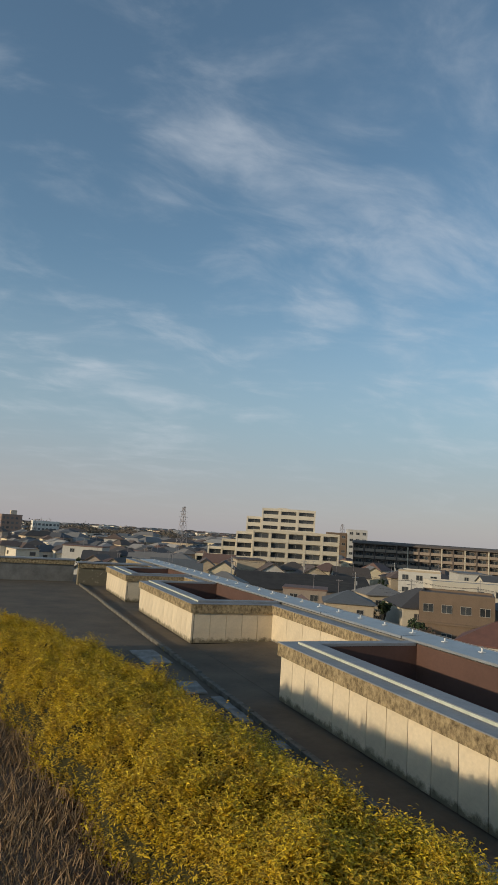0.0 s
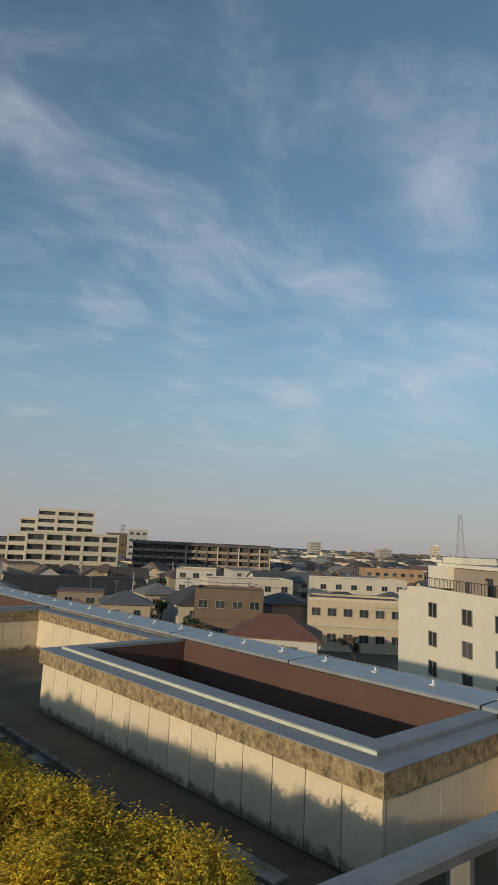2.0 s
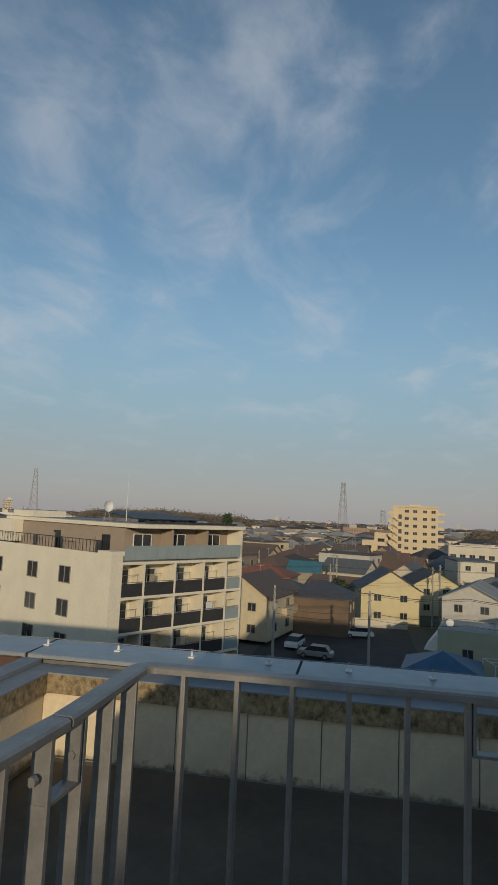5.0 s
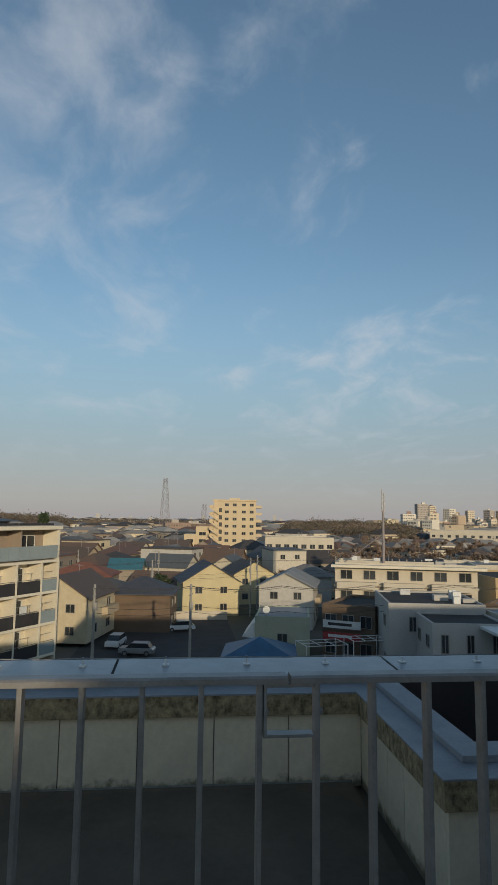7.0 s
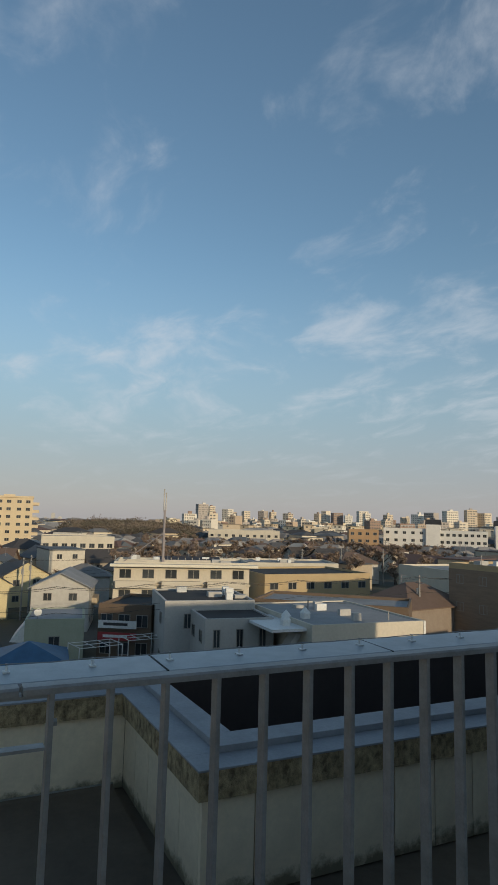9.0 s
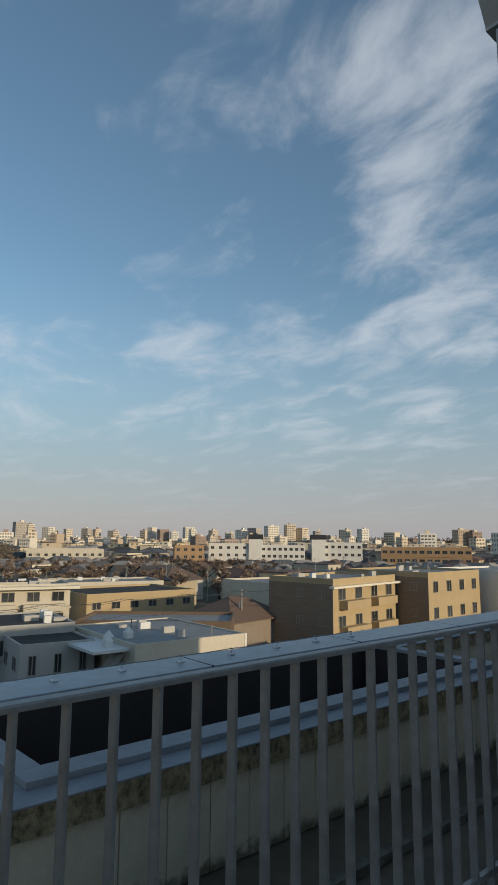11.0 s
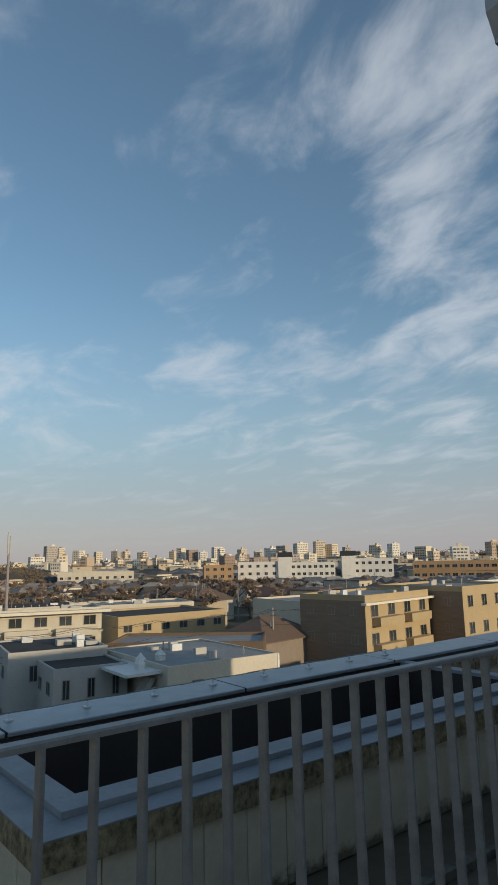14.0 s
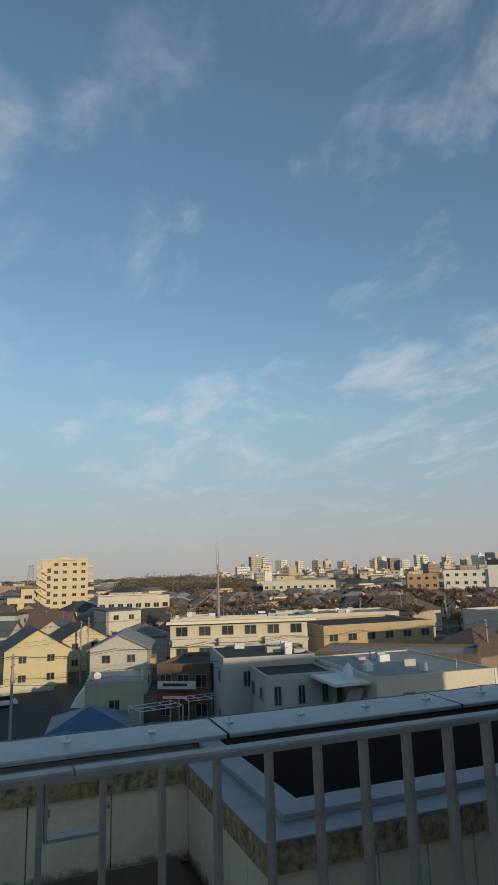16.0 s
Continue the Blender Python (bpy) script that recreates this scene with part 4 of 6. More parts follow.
for x in (4.6, 8.8, 13.6):
    window(apt, x, T4 + 1.35, 2.1, 2.1, 1.88, M_WHITE)
for y in (4.5, 12.5):
    turn_side(window(apt, 0, T4 + 1.2, 1.2, 2.0, 0, M_RDARK), 2.6, y)
# terrace railing and low screens
y = 2.2
while y < 20.5:
    bm = bmesh.new()
    rod(bm, (0.45, y, T4 + 0.0), (0.45, y, T4 + 1.75), 0.025, 4)
    part("terrace_post", bm, M_RDARK, apt)
    y += 0.55
for ya, yb in ((3.2, 5.3), (9.6, 11.6), (14.2, 15.0)):
    boxpart("terrace_screen", 0.5, 0.55, ya, yb, T4 + 0.76, T4 + 2.1, M_RTAUPE, apt, "taupe slatted privacy screen")
boxpart("terrace_rail", 0.42, 0.48, 2.2, 20.6, T4 + 1.72, T4 + 1.78, M_RDARK, apt)
for i in range(12):
    boxpart("roof_bracket", 4.0 + i, 4.5 + i, 0.3, 0.9, T4 + 3.34, T4 + 3.55, M_RDARK, apt)
boxpart("lift_house", 2.7, 6.6, 17.5, 21.5, T4 + 3.35, T4 + 4.0, M_RWALL, apt, "low cream lift house on the roof")
boxpart("stair_head", 1.2, 2.55, 19.0, 22.0, T4 + 0.76, T4 + 3.0, M_RWALL, apt)
R0 = pose(50.97, 19.62, GROUND + 0.3, 0, 0, -30.9)
for i in range(7):
    sp_ = thing("solar_panel", R0 @ pose(6.5 + 1.3 * i, 4.0, T4 + 3.36), "black solar panel tilted on a roof rack", "solar panel", "solar panels on the apartment roof")
    bm = bmesh.new()
    quad_box(bm, -0.6, 0.6, 0, 6.5, 0.30, 0.36, pose(0, 0, 0, 5, 0, 0))
    part("panel", bm, M_RDARK, sp_)
    bm = bmesh.new()
    quad_box(bm, -0.5, -0.44, 0.4, 6.0, 0, 0.30)
    part("rack", bm, M_STEEL, sp_)
dish = thing("dish_antenna", R0 @ pose(3.4, 5.6, T4 + 3.34), "white satellite dish on a steel stand on the roof", "antenna")
bm = bmesh.new()
rings = []
for r, yy in ((0.05, 0.2), (0.28, 0.13), (0.5, 0.0), (0.53, -0.03)):
    rings.append([bm.verts.new((r * math.cos(t), yy, 1.4 + r * math.sin(t))) for t in [2 * math.pi * i / 20 for i in range(20)]])
for p, q in zip(rings, rings[1:]):
    for i in range(20):
        bm.faces.new((p[i], p[(i + 1) % 20], q[(i + 1) % 20], q[i]))
bm.faces.new(rings[0])
part("dish", bm, M_WHITE, dish, smooth=True)
for x, y in ((-0.4, 0), (0.4, 0), (0, 0.6)):
    bm = bmesh.new()
    rod(bm, (x, y, 0), (0, 0.22, 1.3), 0.03, 5)
    part("leg", bm, M_STEEL, dish)
whip = thing("whip_antenna", R0 @ pose(4.3, 4.0, T4 + 3.34), "tall thin white whip antenna on the roof", "antenna")
bm = bmesh.new()
rod(bm, (0, 0, 0), (0, 0, 4.4), 0.045, 6, 0.02)
part("mast", bm, M_WHITE, whip)
boxpart("base", -0.15, 0.15, -0.15, 0.15, 0, 0.12, M_STEEL, whip)

# ---- stepped beige apartment block ----
m, length = frame_of((89.6, 206.9), (117.0, 193.0))
ap1 = thing("apartment_block", m, "stepped beige apartment block with deep window bays, sunlit", "apartment block")


def bays(parent, x0, x1, y, z0, floors, cols, fh, wall, depth):
    """A framed front: floor bands, piers and a dark recess for each flat."""
    boxpart("wall", x0, x1, y + 1.2, y + depth, z0, z0 + floors * fh, wall, parent)
    p = (x1 - x0) / cols
    for f in range(floors + 1):
        boxpart("floor_band", x0, x1, y, y + 1.2, z0 + f * fh - (0.45 if f else 0), z0 + f * fh + (0.95 if f < floors else 0.5), wall, parent)
    for c in range(cols + 1):
        xc = x0 + p * c
        boxpart("pier", max(x0, xc - 0.5), min(x1, xc + 0.5), y - 0.06, y + 1.2, z0, z0 + floors * fh + 0.4, wall, parent)
    for f in range(floors):
        for c in range(cols):
            window(parent, x0 + p * (c + 0.5), z0 + f * fh + 1.75, round(p - 1.1, 2), 1.6, y + 1.19)


bays(ap1, 0, length, 0, 0.3, 5, 5, 3.3, M_A1, 14)
bays(ap1, 2.6, 22.0, 3.6, 16.8, 3, 3, 2.65, M_A1B, 9)
boxpart("tank_room", 8, 12, 6, 10, 24.8, 25.6, M_A1B, ap1)
for i, (w, y, h) in enumerate(((6.2, 2.5, 5), (5.5, 6.0, 4), (5.5, 9.5, 3), (5.0, 13.0, 2))):
    x1 = -sum((6.2, 5.5, 5.5, 5.0)[:i])
    bays(ap1, x1 - w, x1 - 0.02, y, 0.3, h, 1, 3.1, M_A1 if i % 2 else M_A1B, 12)
bays(ap1, -3.0, 2.58, 5.0, 16.2, 2, 1, 2.65, M_A1B, 8)
TAKEN.append((85, 215, 14))

# ---- long dark apartment block ----
m, length = frame_of((142.4, 224.3), (187.1, 188.9))
ap2 = thing("apartment_block", m, "long dark brown apartment block with rows of balconies", "apartment block")
boxpart("wall", 0, length, 1.4, 13, 0, 14.5, M_A2, ap2)
bm = bmesh.new()
prism(bm, [(-0.3, 14.4), (-0.3, 14.8), (1.2, 15.5), (6, 15.8), (13.2, 14.9), (13.2, 14.4)], -0.4, length + 0.4, Matrix(((0, 1, 0, 0), (1, 0, 0, 0), (0, 0, 1, 0), (0, 0, 0, 1))))
part("roof", bm, M_A2, ap2, "dark curved metal roof edge")
NB = 13
for f in range(5):
    z = 0.4 + 2.8 * f
    boxpart("slab", 0.1, length - 0.1, 0, 1.4, z - 0.12, z, M_A2B, ap2)
    for c in range(NB):
        xa, xb = length * c / NB, length * (c + 1) / NB
        boxpart("balustrade", xa + 0.3, xb - 0.3, 0.0, 0.1, z + 0.02, z + 1.05, M_A2B, ap2, "brown balcony front")
        window(ap2, (xa + xb) / 2, z + 1.25, 2.6, 1.9, 1.38)
for c in range(NB + 1):
    xc = length * c / NB
    boxpart("pier", max(0, xc - 0.22), min(length, xc + 0.22), -0.1, 1.4, 0, 14.4, M_A1 if c in (5, 8, 10, 12, 13) else M_A2, ap2)
block("office_block", (174.0, 279.8), (182.9, 275.6), 10, 5.41, 6, 3, M_GREYW, M_GREYROOF, "plain grey office block behind the apartments", ww=1.8)
block("office_block", (166.1, 286.5), (175.0, 282.8), 9, 3.32, 5, 3, M_TANB, M_GREYROOF, "brown office block behind the apartments", ww=1.8)

# ---- tan tower with a stepped wing ----
m, length = frame_of((241.5, -12.3), (239.9, -30.6))
t8 = thing("apartment_tower", m, "eight-storey tan apartment tower with side balconies", "apartment tower")
boxpart("wall", 0, length - 2.2, 0, 14, 0, 22.2, M_T8, t8)
boxpart("roof_edge", -0.3, length - 2.0, -0.3, 14.3, 22.2, 22.8, M_T8, t8)
boxpart("roof_box", 6, 10, 3, 8, 22.8, 23.4, M_T8, t8)
for f in range(8):
    z = 0.8 + 2.7 * f
    for x in (5.0, 8.0, 11.5, 14.5):
        window(t8, x, z + 1.1, 1.5, 1.1)
    boxpart("balcony", length - 2.2, length, 0.5, 9, z - 0.1, z + 0.95, M_T8, t8)
    boxpart("balcony", -1.6, -0.01, 0.5, 10, z - 0.1, z + 0.95, M_T8, t8)
for f in range(7):
    z = 0.8 + 2.7 * f
    bm = bmesh.new()
    prism(bm, [(-1.7, z + 2.6), (-1.7, z + 3.5), (1.9, z + 0.95), (1.9, z + 0.05)], -1.2, -0.01)
    part("stair_flight", bm, M_T8, t8, "tan slanted stair parapet")
    boxpart("stair_opening", 2.0, 3.2, -0.02, -0.004, z + 0.9, z + 2.5, M_RDARK, t8)
for i, (w, h) in enumerate(((5.0, 12.5), (4.5, 9.5), (5.5, 6.5))):
    x1 = -1.7 - sum((5.0, 4.5, 5.5)[:i])
    boxpart("wing", x1 - w + 0.02, x1, 1.0 - 0.3 * i, 12, 0, h, M_T8, t8)
    for f in range(int(h // 2.7)):
        window(t8, x1 - w / 2, 1.6 + 2.7 * f, 2.6, 1.3, 1.0 - 0.3 * i)
TAKEN.append((240, -15, 14))

# ---- buildings to the south-east ----
ml, L1, H1 = block("flats", (98.1, -24.2), (91.6, -44.1), 10, -5.74, 3, 6, M_A1B, M_GREYROOF, "low cream block of flats with open balconies and a roof mast", "flats", 1.8, 1.4, bands=M_A1)
for f in range(1, 3):
    for c in range(0, 6, 2):
        boxpart("balcony", L1 * (c + 0.1) / 6, L1 * (c + 1.8) / 6, -1.2, -0.36, 2.9 * f - 0.1, 2.9 * f + 0.95, M_A1B, ml)
boxpart("eave", -0.5, L1 + 1.2, -1.4, -0.02, H1 - 0.35, H1 + 0.05, M_RWALL, ml, "cream projecting eave slab")
boxpart("roof_edge", 0.5, L1 - 6, 2.0, 2.3, H1 + 0.001, H1 + 0.55, M_A1B, ml)
roof_gear(ml, 2, L1 - 3, 1, 8, H1 + 0.001, 3, 9)
for i in range(9):
    pv = thing("solar_panel", ml.matrix_basis @ pose(7 + 1.15 * i, 5.2, H1 + 0.001), "dark tilted solar panel on a flat roof", "solar panel", "solar panels on the flats")
    bm = bmesh.new()
    quad_box(bm, -0.5, 0.5, 0, 1.6, 0.28, 0.33, pose(0, 0, 0, 20, 0, 0))
    part("panel", bm, M_RDARK, pv)
    boxpart("rack", -0.42, -0.36, 0.2, 1.3, 0, 0.3, M_STEEL, pv)
mast = thing("radio_mast", pose(97.3, -31.7, -5.74), "slim steel radio mast with side stays on a flat roof", "mast")
bm = bmesh.new()
rod(bm, (0, 0, 0), (0, 0, 8.4), 0.24, 8, 0.17)
part("pole", bm, M_LATTICE, mast)
for s in (-1, 1):
    bm = bmesh.new()
    rod(bm, (0, 0.17 * s, 8.2), (0, 0.17 * s, 11.4 + 0.3 * s), 0.11, 6)
    part("aerial", bm, M_GREYW, mast)
    bm = bmesh.new()
    rod(bm, (0, 0, 7.6), (0, 0.17 * s, 8.4), 0.1, 6)
    part("bracket", bm, M_LATTICE, mast)
bm = bmesh.new()
rod(bm, (0, 0, 4.8), (2.0, 6.0, 0), 0.07, 5)
part("stay", bm, M_LATTICE, mast)
block("workshop", (97.7, -50.0), (96.6, -71.0), 16, -8.10, 2, 6, M_TAN, M_BLACKROOF, "ochre two-storey building with a dark flat roof", "building", 1.6, 1.2)
t1, L2, H2 = block("flats", (57.8, -65.0), (59.8, -81.6), 11, -4.12, 3, 4, M_TAN, M_GREYROOF, "ochre flats with a shade-darkened side and a flat roof", "flats", 1.7, 1.6, side_cols=3)
# the side turned from the sun gets its shade as a darker sheet
boxpart("side_siding", -0.06, -0.01, 0.0, 11, 0, H2 - 0.4, M_TAN_DIM, t1, "side wall darkened to tan-brown as shade")
boxpart("eave", -0.9, L2 + 0.3, -0.8, -0.01, H2 - 0.9, H2 - 0.6, M_RWALL, t1)
for f in range(3):
    boxpart("balcony", 1.5, 7.5, -1.3, -0.02, 0.4 + 3.4 * f, 1.5 + 3.4 * f, M_TAN, t1)
    boxpart("balcony", 9.5, 15.0, -1.3, -0.02, 0.4 + 3.4 * f, 1.5 + 3.4 * f, M_TAN, t1)
t2, L3, H3 = block("flats", (54.6, -82.5), (55.2, -98.3), 15, -3.66, 3, 4, M_TAN, M_GREYROOF, "ochre flats with small paired windows", "flats", 1.4, 1.7, side_cols=3)
# shade of the unlit side, again put on as a darker colour
boxpart("side_siding", -0.06, -0.01, 0.0, 15, 0, H3 - 0.4, M_TAN_DIM, t2, "side wall darkened to tan-brown as shade")
roof_gear(t1, 1, L2 - 2, 2, 9, H2 + 0.001, 5, 8)
roof_gear(t2, 1, L3 - 2, 2, 12, H3 + 0.001, 6, 8)
block("flats", (51.0, -99.8), (49.5, -116.2), 14, -3.78, 3, 5, M_SCHOOL, M_GREYROOF, "white flats with small square windows", "flats", 0.7, 0.9)
block("shop_building", (78.9, -73.2), (77.0, -92.9), 14, -6.2, 3, 5, M_A1B, M_GREYROOF, "pale flat-roofed building with roof plant", "building")
# white school-like complex with two gabled stair towers
for (l, r, top, cols) in (((239.4, -184.7), (226.7, -198.8), -1.2, 5), ((222.8, -203.1), (208.1, -217.8), -1.9, 8), ((202.2, -224.1), (188.2, -235.6), -0.5, 6)):
    sw, Ls, Hs = block("school_wing", l, r, 12, top, 4, cols, M_SCHOOL, M_GREYROOF, "white four-storey school wing with rows of windows", "school", 1.5, 1.3, group="wings of the school")
    x = 0.1
    while x < Ls:
        boxpart("fence_post", x, x + 0.1, 0.05, 0.15, Hs + 0.351, Hs + 1.6, M_WHITE, sw)
        x += 1.6
    boxpart("fence_rail", 0, Ls, 0.06, 0.14, Hs + 1.6, Hs + 1.72, M_WHITE, sw)
for x, y in ((227.2, -199.4), (206.1, -220.2)):
    m, _ = frame_of((x, y), (x - 4.4, y - 4.6))
    b = thing("stair_tower", m, "white stair tower with a dark gable roof", "stair tower", "stair towers of the school")
    boxpart("wall", 0, 6.3, -2, 8, 0, 16.1, M_SCHOOL, b)
    bm = bmesh.new()
    gable_roof(bm, 6.3, 8, 16.1, 2.2, 0.4)
    part("roof", bm, M_BLACKROOF, b)
block("flats", (193.4, -256.9), (157.8, -280.0), 14, -2.63, 3, 12, M_ORANGE, M_GREYROOF, "long orange-tiled block of flats", "flats", 2.4, 1.5, bands=M_ORANGE)
block("flats", (239.5, -165.3), (232.5, -176.7), 12, -2.20, 4, 4, M_ORANGE, M_GREYROOF, "orange-brown block of flats with flat roof", "flats")
ph, Lh, Hh = block("plant_building", (126.5, -53.7), (118.3, -78.7), 14, -8.04, 2, 6, M_A1B, M_GREYROOF, "pale depot with a flat roof", "building")
block("low_hall", (190.5, -25.5), (188.0, -46.0), 16, -4.94, 2, 8, M_A1B, M_GREYROOF, "long low cream hall with flat roof", "hall")
block("low_hall", (306.5, -124.0), (291.0, -157.7), 25, -4.68, 2, 10, M_A1B, M_GREYROOF, "wide white hall among the houses", "hall")
# white modern houses just below
h1, La, Ha = block("modern_house", (64.1, -21.3), (62.4, -30.7), 11, -7.18, 2, 2, M_GREYW, M_BLACKROOF, "pale grey flat-roofed house with a dark roof", "house", 0.8, 1.5, parapet=0.18, side_cols=2)
h2, Lb, Hb = block("modern_house", (57.2, -23.0), (56.2, -29.7), 6.6, -8.01, 2, 3, M_GREYW, M_BLACKROOF, "pale grey flat-roofed house wing with a dark roof", "house", 0.7, 1.7, parapet=0.15, side_cols=2)
h3, Lc, Hc = block("modern_house", (49.8, -30.1), (48.9, -42.0), 15, -7.73, 2, 2, M_A1B, M_GREYROOF, "cream house with a grey roof and white canopy", "house", 1.2, 1.0, parapet=0.12)
boxpart("side_wall", Lc - 0.2, Lc + 0.02, -0.05, 1.5, 0, Hc + 0.1, M_WHITE, h3)
boxpart("canopy", -3.4, 0.4, 1.0, 9.5, Hc - 0.55, Hc - 0.3, M_WHITE, h3, "white projecting canopy")
for x, y in ((-1.2, 3.0), (-0.2, 5.0), (1.5, 4.4)):
    bx = thing("vent_box", h3.matrix_basis @ pose(x, y, Hc - 0.3 if x < 0.3 else Hc), "small white roof vent with a pointed cap", "vent", "vents on the roof")
    boxpart("box", -0.35, 0.35, -0.35, 0.35, 0, 0.5, M_WHITE, bx)
    bm = bmesh.new()
    vs = [bm.verts.new((x_, y_, 0.5)) for x_, y_ in ((-0.4, -0.4), (0.4, -0.4), (0.4, 0.4), (-0.4, 0.4))]
    tip = bm.verts.new((0, 0, 1.1))
    bm.faces.new(vs[::-1])
    for i in range(4):
        bm.faces.new((vs[i], vs[(i + 1) % 4], tip))
    part("cap", bm, M_WHITE, bx)
bm = bmesh.new()
prism(bm, [(-3.2, 2.6), (-2.6, 2.6), (0.0, 6.3), (-0.6, 6.3)], 2.0, 3.4)
part("stair", bm, M_GREYW, h3)
block("modern_house", (69.1, -33.9), (57.2, -47.0), 9, -8.08, 2, 4, M_TANB, M_GREYROOF, "brown flat-roofed house with roof lights", "house")
roof_gear(h1, 1, La - 1.5, 1, 9, Ha + 0.001, 8, 6)
roof_gear(h3, 2, Lc - 2, 1, 12, Hc + 0.001, 9, 7)
roof_gear(ph, 1, Lh - 2, 1, 12, Hh + 0.001, 10, 10)
# low shops in the yard below
gr_, Lg, Hg = block("shop", (75.3, -9.1), (74.1, -15.3), 9, -10.08, 1, 1, M_GREENW, M_GREYROOF, "pale green shop with a light flat roof", "shop", 1.2, 1.2, parapet=0.1)
bm = bmesh.new()
prism(bm, [(-1.5, 2.6), (-0.3, 4.2), (-0.02, 4.2), (-0.02, 2.5)], 0.2, 6.0)
part("awning", bm, M_WHITE, gr_, "pale striped awning")
m, _ = frame_of((64.4, -4.8), (63.4, -11.4))
shed = thing("shed", m, "low shed with a blue sheet roof", "shed")
boxpart("wall", 0, 6.8, 0, 7, 0, 2.6, M_GREYW, shed)
bm = bmesh.new()
hip_roof(bm, 6.8, 7, 2.7, 1.5, 0.4)
part("roof", bm, M_BLUE, shed)
block("shop", (75.5, -17.1), (71.8, -22.3), 10, -8.87, 2, 3, M_TANB, M_BLACKROOF, "dark two-storey shop with sign boards", "shop", 1.4, 1.4)
for z, col, lab in ((3.2, M_WHITE, "white shop sign board with plain bars"), (1.9, mat("red_sign", (0.35, 0.05, 0.05), (0.3, 0.04, 0.04), 2, 0.6), "red shop sign board with a pale bar")):
    sg = thing("sign_board", pose(72.9, -18.8, GROUND + z + 0.8, 0, 0, -122), lab, "sign", "signs of the shop")
    boxpart("board", -2.2, 2.2, -0.3, -0.2, 0, 0.85, col, sg)
    boxpart("lettering", -1.6, 1.2, -0.31, -0.301, 0.3, 0.6, M_RDARK if col == M_WHITE else M_WHITE, sg)

def pipe_rack(m, w, d, h):
    """A roofless shelter frame of thin white pipes."""
    t = thing("pipe_rack", m, "open shelter frame of thin white pipes in the yard", "pipe frame", "pipe frames in the yard")
    for x in (0, w):
        for y in (0, d):
            bm = bmesh.new()
            rod(bm, (x, y, 0), (x, y, h), 0.045, 6)
            part("post", bm, M_WHITE, t)
    for y in (0, d / 2, d):
        bm = bmesh.new()
        rod(bm, (0, y, h), (w, y, h), 0.04, 6)
        part("rail", bm, M_WHITE, t)
    for x in (0, w / 3, 2 * w / 3, w):
        bm = bmesh.new()
        rod(bm, (x, 0, h + 0.05), (x, d, h + 0.05), 0.04, 6)
        part("crossbar", bm, M_WHITE, t)


pipe_rack(pose(66.5, -13.4, GROUND, 0, 0, -80), 4.6, 3.2, 3.3)
pipe_rack(pose(67.5, -18.6, GROUND, 0, 0, -84), 3.8, 2.8, 3.6)
yd = thing("dish_antenna", pose(75.2, -10.4, -10.0), "small white dish antenna on the shop roof edge", "antenna")
bm = bmesh.new()
rod(bm, (-0.06, 0, 0.75), (0.0, 0, 0.75), 0.42, 14, 0.36)
part("dish", bm, M_WHITE, yd)
bm = bmesh.new()
rod(bm, (0.05, 0, 0), (0.03, 0, 0.75), 0.035, 6)
part("stand", bm, M_STEEL, yd)

# ---- houses with a place of their own ----
def house_at(x, y, turn, w, d, h, rise, style, label, wall=None, roof=None):
    TAKEN.append((x, y, max(w, d) * 0.6))
    return house(w, d, h, rise, style, pose(x, y, GROUND, 0, 0, turn) @ Matrix.Translation((-w / 2, -d / 2, 0)), label, wall, roof)


M_PALEY = mat("pale_yellow_wall", (0.60, 0.51, 0.31), (0.54, 0.46, 0.28), 0.5, 0.9)
M_SLATE = mat("slate_blue", (0.075, 0.08, 0.10), (0.06, 0.065, 0.08), 1, 0.7)
house_at(112.5, -5.0, 6, 10, 9.5, 5.6, 2.9, "gable", "pale yellow house with a dark gable roof", M_PALEY, M_SLATE)
house_at(118.0, 16.9, 85, 11, 9, 5.8, 2.0, "hip", "cream house with a bright red-orange hip roof", None, mat("red_tile", (0.27, 0.11, 0.07), (0.22, 0.09, 0.06), 1, 0.8))
house_at(139.0, 11.0, 85, 6.5, 6, 5.4, 1.8, "gable", "house with a teal-blue sheet roof", None, mat("teal_sheet", (0.06, 0.18, 0.22), (0.05, 0.14, 0.18), 1, 0.5))
house_at(99.5, 10.5, 88, 9, 8, 5.0, 1.9, "hip", "plain house with a dark hip roof", M_TAN_DIM)
house_at(97.5, 5.0, 84, 9, 8, 5.2, 2.1, "hip", "plain house with a dark slate hip roof", M_TANB, M_SLATE)
house_at(126.0, -13.5, 10, 9, 8, 5.6, 2.2, "gable", "pale house with a brown gable roof", M_PALEY)
house_at(100.5, -17.5, -16, 11, 8, 6.2, 1.9, "gable", "cream house with a pale grey gable roof", None, M_GREYROOF)
house_at(122.0, -24.5, 80, 9, 8, 5.4, 2.0, "hip", "cream house with a grey-brown hip roof")
house_at(60.0, 58.0, -50, 11, 8, 5.2, 2.4, "hip", "wide cream house with a brown-red hip roof", None, mat("brown_red_tile", (0.17, 0.08, 0.06), (0.13, 0.065, 0.05), 1, 0.8))
house_at(70.0, 131.0, -14, 30, 12, 4.4, 3.0, "gable", "long building under a black gable roof", None, M_BLACKROOF)
for p, r_ in (((82, 0), 9), ((94, 0), 7)):
    TAKEN.append((*p, r_))
block("flats", (80.0, 70.4), (90.6, 59.1), 9, -7.01, 2, 6, M_HWALL, mat("rust_roof", (0.22, 0.09, 0.07), None, 1, 0.8), "cream two-storey flats with an outside walkway", "flats", 1.5, 1.3, bands=M_A1)
